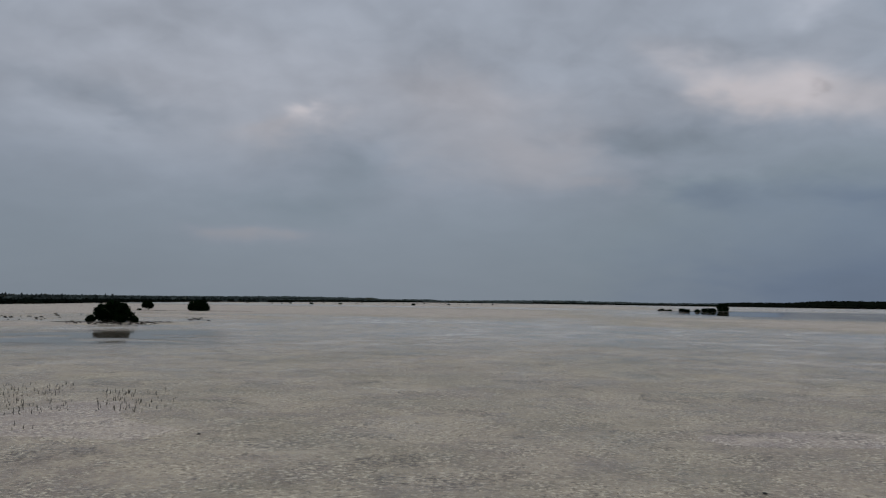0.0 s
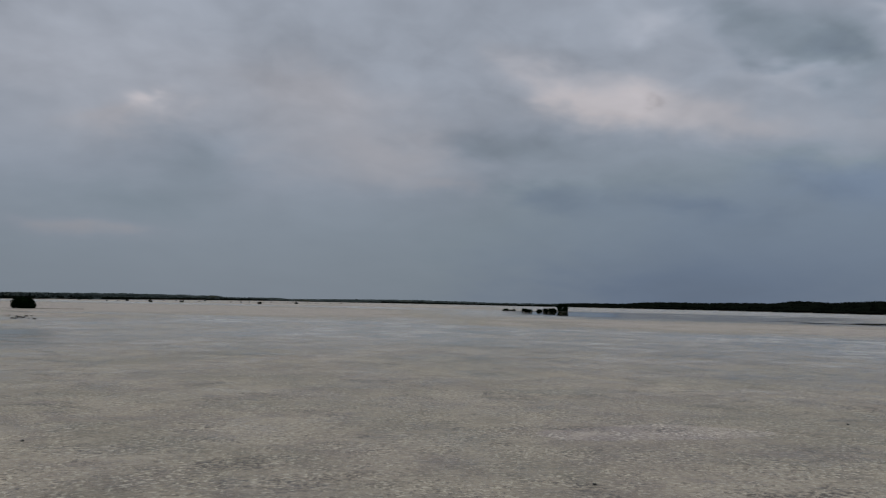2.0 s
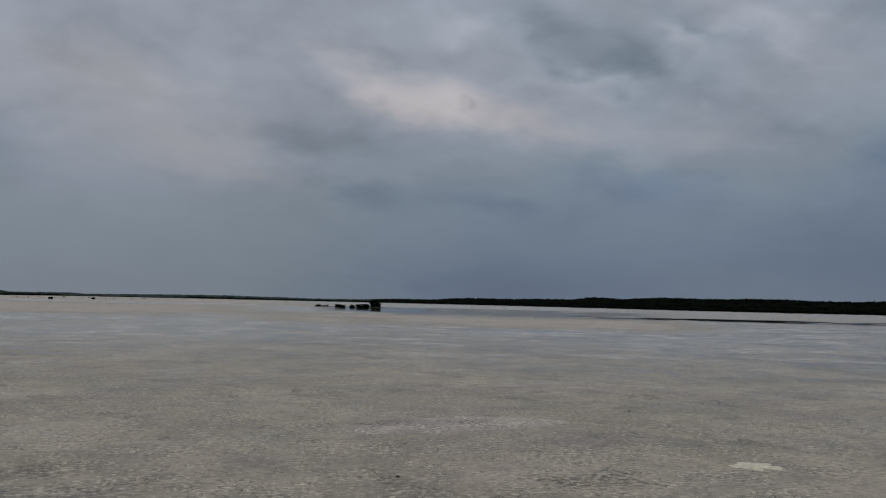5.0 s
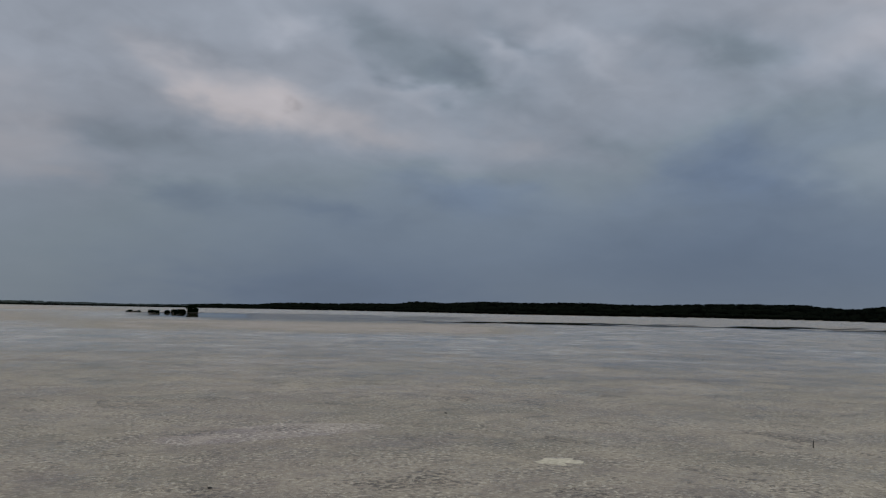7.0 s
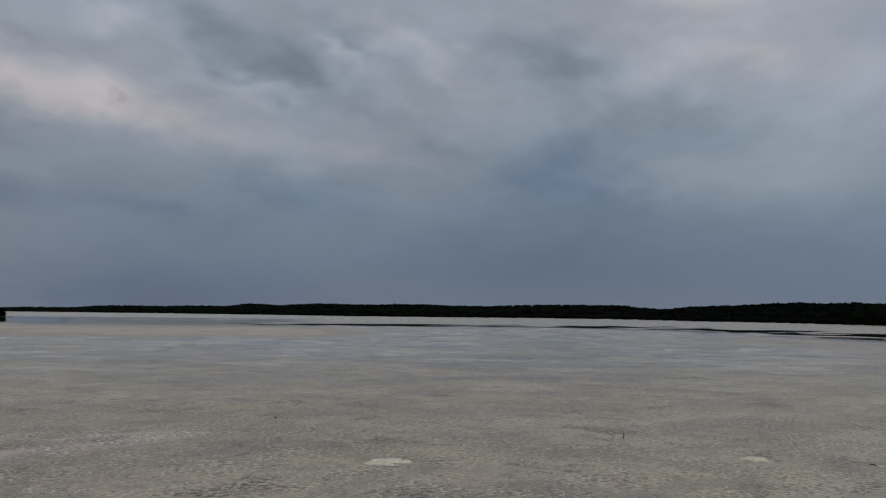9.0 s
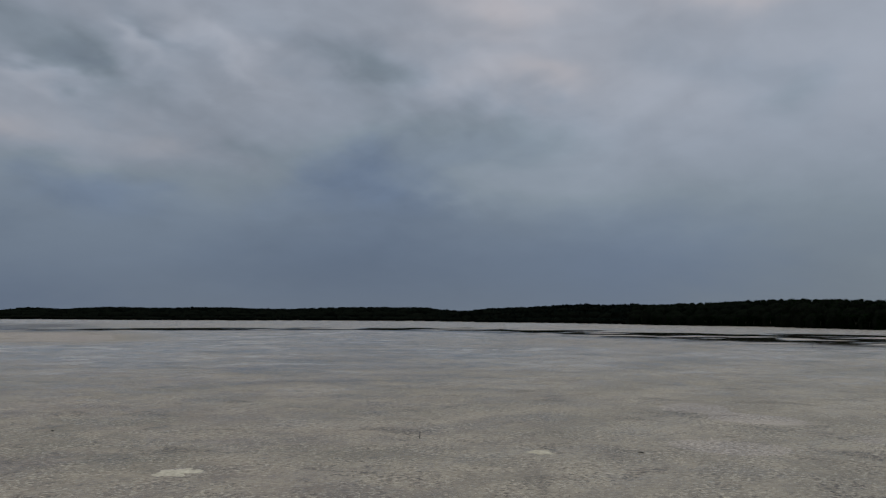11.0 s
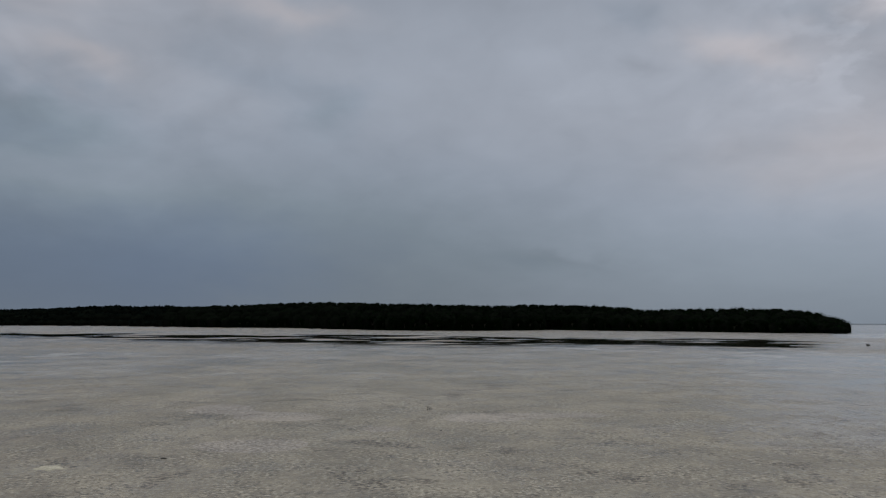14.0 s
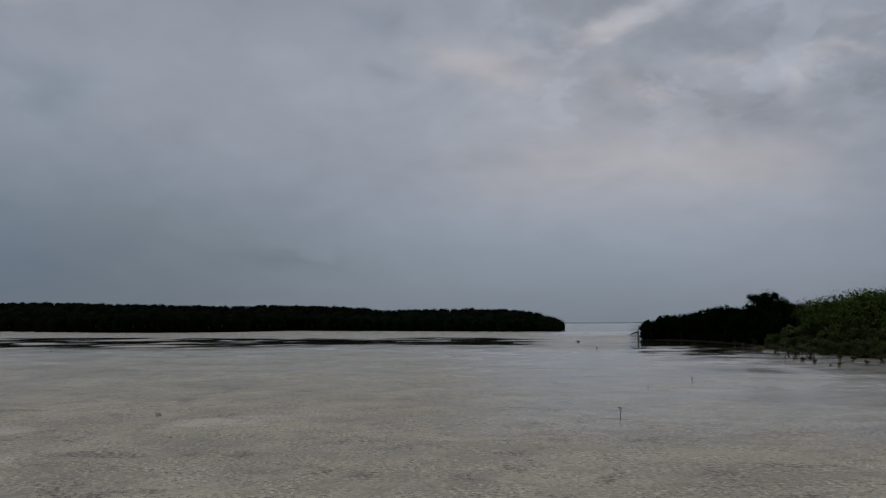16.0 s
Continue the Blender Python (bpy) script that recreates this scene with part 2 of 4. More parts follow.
def mud_material():
    m, k = material("lime_mud")
    at = k.node("ShaderNodeNewGeometry").outputs["Position"]
    wide = k.noise(at, 0.06, 5.0, 0.6)
    area = k.noise(at, 0.34, 7.0, 0.72, 0.5)
    patch = k.noise(at, 1.7, 4.0, 0.62, 0.3)
    crumb = k.noise(at, 9.0, 4.0, 0.68, 0.3)
    fleck = k.noise(k.vec("ADD", at, (31.0, 17.0, 5.0)), 11.0, 3.0, 0.62, 0.4)
    grit = k.noise(at, 30.0, 3.0, 0.6)
    paler_right = k.node("ShaderNodeAttribute", attribute_name="paler_right").outputs["Fac"]
    pale = k.mix(k.span(wide, 0.35, 0.65), (0.482, 0.400, 0.310), (0.422, 0.352, 0.284))
    # mud is paler towards the right on the near flat
    pale = k.mix(paler_right, pale, (0.495, 0.422, 0.334))
    damp = k.math("ADD", k.math("MULTIPLY", area, 0.62), k.math("MULTIPLY", patch, 0.38))
    wet = k.mix(k.span(k.noise(at, 0.21, 3.0, 0.6), 0.42, 0.58), (0.195, 0.162, 0.118), (0.212, 0.162, 0.138))
    tone = k.mix(k.span(damp, 0.40, 0.60, 0.08, 0.82), pale, k.mix(paler_right, wet, (0.255, 0.212, 0.164)))
    # pale crumbs lie thick in some places and thin in others, dark ones between them
    thick = k.span(k.noise(at, 0.8, 4.0, 0.65, 0.4), 0.40, 0.60, 0.38, 1.0)
    tone = k.mix(k.math("MULTIPLY", k.span(crumb, 0.51, 0.60, 0.0, 0.82), thick), tone, (0.112, 0.090, 0.075))
    tone = k.mix(k.math("MULTIPLY", k.span(fleck, 0.52, 0.62, 0.0, 0.82), thick), tone, (0.70, 0.62, 0.495))
    tone = k.mix(k.span(grit, 0.60, 0.70, 0.0, 0.4), tone, (0.12, 0.10, 0.080))
    # stranded beds of blackened algae
    algae = k.noise(k.vec("ADD", at, (7.0, 3.0, 0.0)), 0.5, 5.0, 0.65, 0.6)
    tone = k.mix(k.math("MULTIPLY", k.span(algae, 0.54, 0.66, 0.0, 0.75), k.span(crumb, 0.44, 0.54, 0.0, 1.0)), tone, (0.088, 0.070, 0.060))
    # leaf litter and roots under the woods, plus painted shade and darkened calm beds
    wooded_shaded = k.node("ShaderNodeAttribute", attribute_name="wooded_shaded").outputs["Fac"]
    tone = k.mix(wooded_shaded, tone, k.mix(crumb, (0.008, 0.007, 0.005), (0.022, 0.019, 0.012)))
    relief = k.math("ADD", k.math("MULTIPLY", crumb, 0.8), k.math("MULTIPLY", grit, 0.4))
    return finish(m, k, principled(k, tone, k.span(damp, 0.4, 0.6, 0.62, 0.42), relief, 0.9, 0.06, k.math("MULTIPLY", k.math("SUBTRACT", 1.0, wooded_shaded), 0.2)))


def water_material():
    m, k = material("shallow_water")
    at = k.node("ShaderNodeNewGeometry").outputs["Position"]
    calm = k.node("ShaderNodeAttribute", attribute_name="calm").outputs["Fac"]
    deep = k.node("ShaderNodeAttribute", attribute_name="deep").outputs["Fac"]
    cat = k.noise(at, 0.13, 6.0, 0.65, 0.4)
    lap = k.noise(at, 0.5, 7.0, 0.72, 0.4)
    small = k.noise(at, 6.0, 3.0, 0.6)
    # puffs of wind leave streaks of finer and coarser ripple
    puff = k.noise(at, 0.20, 6.0, 0.68, 0.6)
    ruffle = k.math("MULTIPLY", k.math("MULTIPLY", k.span(cat, 0.40, 0.60, 0.7, 1.0), k.span(puff, 0.42, 0.58, 0.72, 1.28)), k.math("SUBTRACT", 1.0, calm))
    b = k.node("ShaderNodeBump")
    b.inputs["Distance"].default_value = 0.02
    k.put(b.inputs["Strength"], k.math("MULTIPLY", ruffle, 0.10))
    k.put(b.inputs["Height"], small)
    gloss = k.node("ShaderNodeBsdfGlossy")
    k.put(gloss.inputs["Color"], (0.93, 0.925, 0.91, 1))
    k.put(gloss.inputs["Roughness"], k.math("MULTIPLY_ADD", k.math("MULTIPLY", ruffle, k.span(deep, 0.6, 2.2, 1.0, 0.45)), 0.235, 0.02))
    k.put(gloss.inputs["Normal"], b.outputs[0])
    clear = k.node("ShaderNodeBsdfTransparent")
    k.put(clear.inputs[0], k.mix(k.span(deep, 0.3, 2.5), (0.935, 0.935, 0.905), (0.17, 0.22, 0.24)))
    f = k.node("ShaderNodeFresnel")
    f.inputs["IOR"].default_value = 1.45
    # a thin film is broken by the crumbs of mud that stand out of it
    rough_bed = k.math("ADD", k.math("MULTIPLY", lap, 0.55), k.math("MULTIPLY", small, 0.45))
    level = k.math("SUBTRACT", k.math("MULTIPLY_ADD", deep, 15.0, -0.35), k.math("MULTIPLY", k.math("SUBTRACT", rough_bed, 0.5), 4.0))
    film = k.math("MAXIMUM", k.math("MULTIPLY", k.span(level, -0.6, 1.1, 0.03, 1.0), k.math("MULTIPLY", k.span(cat, 0.40, 0.60, 1.02, 0.78), k.span(puff, 0.38, 0.62, 1.12, 0.86))), calm)
    # open waves mirror less
    film = k.math("MULTIPLY", film, k.span(deep, 0.8, 2.6, 1.0, 0.58))
    both = k.node("ShaderNodeMixShader")
    k.put(both.inputs[0], k.math("MULTIPLY", f.outputs[0], film))
    k.t.links.new(clear.outputs[0], both.inputs[1])
    k.t.links.new(gloss.outputs[0], both.inputs[2])
    return finish(m, k, both.outputs[0])


def leaf_material(name, low, high, dead=(0.05, 0.045, 0.018)):
    m, k = material(name)
    own = k.node("ShaderNodeNewGeometry")
    each = own.outputs["Random Per Island"]
    who = k.node("ShaderNodeObjectInfo").outputs["Random"]
    big = k.noise(own.outputs["Position"], 0.12, 3.0, 0.5)
    tone = k.mix(each, low, high)
    tone = k.mix(k.span(each, 0.97, 0.99, 0.0, 0.6), tone, dead)
    tone = k.mix(k.math("MULTIPLY", k.math("ADD", who, big), 0.28), tone, (low[0] * 0.6, low[1] * 0.6, low[2] * 0.6))
    n = k.node("ShaderNodeBsdfPrincipled")
    k.put(n.inputs["Base Color"], tone)
    n.inputs["Roughness"].default_value = 0.55
    n.inputs["Specular IOR Level"].default_value = 0.0
    return finish(m, k, n.outputs[0])


def plain_material(name, a, b, scale, rough=0.8, strength=0.5, far=0.01, spec=0.3):
    m, k = material(name)
    at = k.node("ShaderNodeTexCoord").outputs["Object"]
    coarse = k.noise(at, scale, 5.0, 0.6)
    fine = k.noise(at, scale * 7, 3.0, 0.6)
    tone = k.mix(k.span(k.math("ADD", k.math("MULTIPLY", coarse, 0.7), k.math("MULTIPLY", fine, 0.3)), 0.35, 0.65), a, b)
    return finish(m, k, principled(k, tone, rough, fine, strength, far, spec))


MUD, WATER = mud_material(), water_material()
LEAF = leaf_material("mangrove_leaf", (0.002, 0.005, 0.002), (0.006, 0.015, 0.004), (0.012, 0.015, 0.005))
# bluish tint stands in for haze over the headland and far scrub
LEAF_FAR = leaf_material("headland_haze_leaf", (0.005, 0.008, 0.006), (0.010, 0.015, 0.011), (0.016, 0.018, 0.012))
# distance haze is mixed into this leaf colour: paler and greyer
LEAF_HAZE = leaf_material("far_wood_haze_leaf", (0.038, 0.048, 0.044), (0.068, 0.082, 0.076))
# lighter copy of LEAF, its colour holding the light on the point's right side
LEAF_LIT = leaf_material("lit_point_leaf", (0.020, 0.033, 0.007), (0.064, 0.088, 0.022))
LEAF_GREY = leaf_material("young_leaf", (0.042, 0.052, 0.018), (0.105, 0.120, 0.044))
LEAF_YOUNG = leaf_material("sapling_leaf", (0.045, 0.056, 0.022), (0.10, 0.108, 0.042), (0.16, 0.12, 0.05))
BARK = plain_material("mangrove_bark", (0.035, 0.030, 0.024), (0.10, 0.085, 0.068), 6.0, spec=0.1)
# near-black stand-in for the shade inside crowns; also colours the curled twig
TWIG_SHADE = plain_material("twigs_and_crown_shade", (0.003, 0.004, 0.003), (0.008, 0.010, 0.006), 1.2, 0.95, 0.4, 0.05, 0.0)
ROOT = plain_material("wet_root", (0.030, 0.025, 0.020), (0.075, 0.062, 0.048), 9.0, 0.6)
DRIFT = plain_material("grey_driftwood", (0.10, 0.09, 0.08), (0.24, 0.22, 0.19), 8.0)
SAND = plain_material("pale_sand", (0.47, 0.41, 0.29), (0.70, 0.63, 0.47), 9.0, 0.9, 0.8, 0.02)
STONE = plain_material("dark_stone", (0.03, 0.028, 0.025), (0.09, 0.085, 0.075), 14.0)
PEAT = plain_material("dark_peat", (0.018, 0.015, 0.011), (0.055, 0.046, 0.035), 0.8, 0.85, 0.5, 0.02, 0.1)


# ---- mesh helpers ----
rng = np.random.default_rng(7)


def lattice_noise(x, y, seed):
    """Smooth value noise, -1 to 1, on arrays."""
    xi, yi = np.floor(x).astype(np.int64), np.floor(y).astype(np.int64)
    fx, fy = x - xi, y - yi
    fx, fy = fx * fx * (3 - 2 * fx), fy * fy * (3 - 2 * fy)

    def at(i, j):
        h = (i * 374761393 + j * 668265263 + seed * 1442695041) & 0x7FFFFFFF
        h = ((h ^ (h >> 13)) * 1274126177) & 0x7FFFFFFF
        return ((h ^ (h >> 16)) & 0xFFFF) / 32767.5 - 1
    a = at(xi, yi) * (1 - fx) + at(xi + 1, yi) * fx
    b = at(xi, yi + 1) * (1 - fx) + at(xi + 1, yi + 1) * fx
    return a * (1 - fy) + b * fy


def mesh(name, verts, faces, mat, smooth=False):
    me = bpy.data.meshes.new(name)
    me.from_pydata(np.asarray(verts).tolist(), [], np.asarray(faces).tolist() if isinstance(faces, np.ndarray) else faces)
    me.materials.append(mat)
    if smooth:
        me.shade_smooth()
    return me


def part(name, data, parent, label="", at=None):
    ob = new(name, data)
    ob.parent = parent
    if at is not None:
        ob.matrix_basis = at
    return tagged(ob, label)


def polar(az, r, z=0.0):
    a = radians(az)
    return Vector((-math.sin(a) * r, math.cos(a) * r, z))


def tube(points, radii, sides=6):
    """A tapered round limb along points: vertices and faces."""
    verts, faces = [], []
    pts = [Vector(p) for p in points]
    for i, p in enumerate(pts):
        d = (pts[min(i + 1, len(pts) - 1)] - pts[max(i - 1, 0)]).normalized()
        s = d.cross(Vector((0.31, 0.92, 0.2))).normalized()
        u = s.cross(d)
        for n in range(sides):
            a = 2 * math.pi * n / sides
            verts.append(p + radii[i] * (math.cos(a) * s + math.sin(a) * u))
    for i in range(len(pts) - 1):
        for n in range(sides):
            a, b = i * sides + n, i * sides + (n + 1) % sides
            faces.append((a, b, b + sides, a + sides))
    faces.append(tuple(range(sides))[::-1])
    faces.append(tuple((len(pts) - 1) * sides + n for n in range(sides)))
    return verts, faces


def joined(pieces):
    verts, faces = [], []
    for v, f in pieces:
        n = len(verts)
        verts += [tuple(p) for p in v]
        faces += [tuple(i + n for i in face) for face in f]
    return verts, faces


def leaves(lobes, count, size, r, shell=0.6, core=0.2):
    """Many small leaf sprays spread through round lobes (x, y, z, radius, height): arrays of vertices and faces."""
    lobes = np.asarray(lobes, float)
    share = lobes[:, 3] ** 2
    pick = r.choice(len(lobes), count, p=share / share.sum())
    d = r.normal(size=(count, 3))
    d /= np.linalg.norm(d, axis=1, keepdims=True)
    deep = shell + (1 - shell) * r.random(count) ** 0.6
    deep *= 1 + 0.06 * r.normal(size=count)
    centre = lobes[pick, :3] + d * deep[:, None] * lobes[pick][:, [3, 3, 4]]
    n = d * [1, 1, 1] + 0.7 * r.normal(size=(count, 3)) + [0, 0, 0.4]
    n /= np.linalg.norm(n, axis=1, keepdims=True)
    side = np.cross(n, r.normal(size=(count, 3)))
    side /= np.linalg.norm(side, axis=1, keepdims=True)
    other = np.cross(n, side)
    s = size * (0.6 + 0.8 * r.random((count, 1)))
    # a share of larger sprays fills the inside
    inner = r.random(count) < core
    centre[inner] = lobes[pick[inner], :3] + (d * (0.75 * r.random(count) ** 0.4)[:, None] * lobes[pick][:, [3, 3, 4]])[inner]
    s[inner] *= 2.6
    long, short = side * s, other * s * 0.55
    verts = np.stack([centre - long, centre - short + 0.1 * s * n, centre + long, centre + short + 0.1 * s * n], 1).reshape(-1, 3)
    return verts, np.arange(count * 4).reshape(-1, 4)


# ---- the shore ----
# heading, distance of the wood's edge, height of its skyline in degrees
ISLAND = [
    (-17.0, 2300, 0.10), (-18.1, 2300, 0.17), (-20.5, 2300, 0.28), (-23.0, 2200, 0.29), (-24.1, 2200, 0.41), (-25.9, 2200, 0.48), (-28.5, 2200, 0.46),
    (-30.4, 2000, 0.54), (-32.4, 1900, 0.52), (-33.8, 1800, 0.72), (-35.9, 1700, 0.63), (-38.6, 1500, 0.79), (-41.0, 1300, 0.74), (-45.6, 1300, 0.83),
    (-47.8, 1400, 0.74), (-50.4, 1500, 0.75), (-53.4, 1600, 0.88), (-57.6, 1500, 0.91), (-59.3, 1400, 0.90), (-60.2, 1300, 0.79), (-62.2, 1150, 0.66),
    (-63.8, 880, 0.83), (-67.1, 840, 0.98),
]
ISLAND += [
    (-70.5, 720, 1.13), (-72.0, 650, 1.08), (-75.3, 510, 1.18), (-78.4, 460, 1.29), (-81.6, 430, 1.46), (-85.1, 340, 1.53), (-88.8, 292, 1.45),
    (-92.1, 276, 1.40), (-95.6, 280, 1.31), (-98.2, 297, 1.36), (-100.1, 315, 1.33), (-102.8, 288, 1.28), (-104.5, 281, 1.18), (-106.0, 275, 0.98),
    (-108.5, 261, 1.07), (-111.9, 244, 1.09), (-114.6, 234, 1.02), (-116.6, 230, 0.80), (-117.8, 229, 0.42), (-118.3, 229, 0.02),
]
# heading, near and far edge of the calm channel
CHANNEL = [
    (-31.0, 200, 205), (-33.5, 190, 216), (-46.0, 182, 245), (-55.0, 200, 262), (-63.0, 170, 285), (-69.0, 130, 245), (-75.0, 115, 190), (-82.0, 98, 192),
    (-88.0, 92, 182), (-95.0, 87, 162), (-100.0, 94, 148), (-107.0, 92, 150), (-113.0, 84, 145), (-118.0, 87, 130),
]
POINT = [(-123.6, 121), (-126.0, 117), (-127.8, 111), (-129.5, 103), (-131.0, 94), (-133.0, 80), (-134.6, 73), (-136.9, 67), (-138.1, 64), (-146.0, 60), (-156.0, 56)]
# near edge of the mud bank before the point
BANK_EDGE = [(-128.0, 62), (-131.6, 57), (-134.0, 53), (-138.0, 47), (-150.0, 42)]
# the tall far wood and, before it, the low fringe
FAR_WOOD = [
    (46.0, 1600, 0.00), (28.3, 1900, -0.03), (25.1, 1900, 0.04), (18.3, 1950, 0.08), (10.9, 2000, 0.21), (4.85, 2000, 0.19), (4.4, 2050, 0.09),
    (0.9, 2050, 0.14), (0.2, 2050, 0.05), (-4.6, 2100, 0.17), (-8.5, 2150, 0.22), (-12.1, 2300, 0.20), (-13.9, 2350, 0.14), (-17.4, 2400, 0.16), (-22.0, 2450, 0.12),
]
SCRUB = [
    (46.0, 190, -0.45), (30.0, 222, -0.36), (28.3, 235, -0.33), (25.1, 270, -0.28), (18.3, 430, -0.14), (10.9, 620, -0.03), (4.7, 1050, 0.02),
    (0.9, 1500, 0.03), (-4.6, 1900, 0.05), (-12.0, 2200, 0.06), (-17.5, 2300, 0.06),
]


def on(table, az, column):
    a = np.array([row[0] for row in table])[::-1]
    v = np.array([row[column] for row in table], float)[::-1]
    return np.interp(az, a, v)


def smooth(x, a, b):
    t = np.clip((x - a) / (b - a), 0, 1)
    return t * t * (3 - 2 * t)


def bump_2d(az, r, a0, a1, r0, r1, ea=2.0, er=0.12):
    """1 within a stretch of headings and distances, with soft edges."""
    lr = np.log(r)
    return smooth(az, a0 - ea, a0 + ea) * (1 - smooth(az, a1 - ea, a1 + ea)) * smooth(lr, math.log(r0) - er, math.log(r0) + er) * (1 - smooth(lr, math.log(r1) - er, math.log(r1) + er))


def flats(x, y):
    """Height of the mud flat over the water's level, and how calm the water lies there."""
    r = np.maximum(np.hypot(x, y), 0.1)
    az = np.degrees(np.arctan2(-x, y))
    n1, n2, n3 = lattice_noise(x / 33, y / 33, 1), lattice_noise(x / 9, y / 9, 2), lattice_noise(x / 2.6, y / 2.6, 3)
    n0 = lattice_noise(x / 120, y / 120, 4)
    rag = 0.10 * n1 + 0.05 * n2
    lr = r * np.exp(rag)
    z = -0.045 + 0.014 * n1 + (0.009 + 0.008 * smooth(r, 25, 60)) * n2 + 0.006 * n3 + 0.046 * (1 - smooth(lr, 14, 60)) + 0.012 * n0
    shore = on(ISLAND, az, 1)
    isle = smooth(az, -118.8, -109.0) * (1 - smooth(az, -37, -31))
    # open flats and bars
    z += 0.070 * bump_2d(az, lr, -9, 60, 118, 300, 5, 0.2)
    z += 0.055 * bump_2d(az, lr, -40, -12, 92, 165, 5, 0.16)
    z += 0.055 * bump_2d(az, lr, -14, 60, 420, 1900, 4) * smooth(n0, -0.4, 0.3)
    z += 0.040 * bump_2d(az, lr, 17, 30, 79, 92, 1.5, 0.03)
    z -= 0.055 * bump_2d(az, lr, -165, -114, 20, 80, 6, 0.15)
    # the bar along the island's edge and the channel before it, broken by long slivers of mud
    drop = 3630 / r
    sliver = 0.5 * lattice_noise(az / 7 + 3, drop / 5.5, 5) + 0.9 * lattice_noise(az / 4.5, drop / 1.9, 6)
    sliver = sliver + 0.9 * lattice_noise(az / 2.6 + 0.05 * drop, drop / 1.1, 14) + 0.4 * lattice_noise(az / 1.1, drop / 0.8, 15) - 0.4 * smooth(az, -62, -46)
    near_edge, far_edge = on(CHANNEL, az, 1), on(CHANNEL, az, 2)
    swing = r * (1 + 0.035 * sliver + 0.01 * n1)
    z += isle * (0.006 + 0.008 * smooth(-az, 64, 78)) * smooth(swing / far_edge, 0.98, 1.05)
    across = (swing - near_edge) / np.maximum(far_edge - near_edge, 5)
    channel = smooth(az + 0.8 * sliver, -118.8, -115.5) * (1 - smooth(az, -37, -31)) * smooth(across, -0.15, 0.35) * (1 - smooth(across, 0.92, 1.06))
    z += channel * (-0.05 + 0.10 * smooth(sliver, 0.25, 0.8))
    # firm ground under the woods
    inland = np.where((az < -17) & (az > -118.6), smooth(r - shore, -3, 12) * smooth(az, -118.4, -117.7), 0)
    near = on(POINT, az, 1)
    ripple = lattice_noise(az / 3.0, drop / 2.4, 12) + 0.6 * lattice_noise(az / 1.3, drop / 1.2, 13)
    cove = smooth(-az + 0.5 * ripple, 122.9, 124.0) * (1 - smooth(-az + 1.5 * ripple, 128.5, 132)) * smooth(r / near + 0.06 * ripple, 0.58, 0.66) * smooth(ripple + 2.0 * smooth(r / near, 0.74, 0.95), -0.25, 0.35)
    z -= 0.07 * cove
    rim = on(BANK_EDGE, az, 1) * (1 + 0.03 * ripple)
    bank = smooth(-az + 0.4 * ripple, 130.6, 132.2) * smooth(r / rim, 0.97, 1.01) * (1 - 0.75 * smooth(ripple + 0.25, 0.35, 0.75)) * (r < near + 2)
    z += 0.075 * bank
    inland = np.maximum(inland, np.where((az < -123.3) & (az > -160), smooth(-az, 123.3, 124.9) * smooth(r - near, -6, 0) * (1 - smooth(r, 190, 230)), 0))
    inland = np.maximum(inland, np.where(az > -24, smooth(r - on(FAR_WOOD, az, 1), -10, 60), 0))
    crest = 0.6 * np.maximum(2.5 + (shore + 60) * np.tan(np.radians(on(ISLAND, az, 2))) - 6.5, 0) * smooth((r - shore) / (0.12 * shore + 30), 0, 1)
    z = z * (1 - inland) + inland * (0.10 + np.where((az < -17) & (az > -118.6), crest, 0))
    # the sea beyond the gap
    sea = np.maximum(smooth(az, -160, -150) * (1 - smooth(az, -118.8, -117.4)) * smooth(r, 150, 260), 0)
    z = np.where(inland > 0.5, z, z - (1.2 + 3.2 * smooth(r, 900, 2400)) * sea)
    calm = np.clip(1.2 * channel * (1 - smooth(sliver, 0.05, 0.5)) + 0.9 * bump_2d(az, lr, 15, 30, 46, 67, 2, 0.05) * (1 - smooth(sliver, -0.25, 0.3)) + 0.9 * bump_2d(az, r, -22, -15.5, 215, 368, 1.5, 0.04) * (1 - smooth(sliver, 0.3, 0.8)) + 0.6 * bump_2d(az, r, -38, -18, 176, 430, 2.5, 0.04) * (1 - smooth(sliver, 0.2, 0.9)), 0, 1)
    calm = np.maximum(calm, np.clip(1.6 * cove, 0, 1))
    return z, calm, np.maximum(inland, 0.2 * bank)


def fan():
    """Rings and spokes, dense where the flat is seen."""
    az = np.unique(np.concatenate([np.arange(-150, 36, 0.3), np.arange(36, 210, 3.0)]))
    az = az[az < 209.9]
    r = np.unique(np.concatenate([[0.4], np.geomspace(1.0, 8, 12), np.geomspace(8, 76, 110), np.geomspace(76, 320, 230), np.geomspace(320, 4900, 70)]))
    a, d = np.meshgrid(np.radians(az), r)
    return -np.sin(a) * d, np.cos(a) * d, len(r), len(az)


gx, gy, rings, spokes = fan()
index = np.arange(rings * spokes).reshape(rings, spokes)
quads = np.stack([index[:-1], index[1:], np.roll(index, -1, 1)[1:], np.roll(index, -1, 1)[:-1]], -1).reshape(-1, 4)
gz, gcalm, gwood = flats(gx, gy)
cap = [tuple(int(i) for i in index[0])]
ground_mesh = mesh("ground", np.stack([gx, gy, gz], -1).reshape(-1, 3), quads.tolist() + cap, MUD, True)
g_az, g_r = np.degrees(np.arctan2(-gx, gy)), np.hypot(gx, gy)
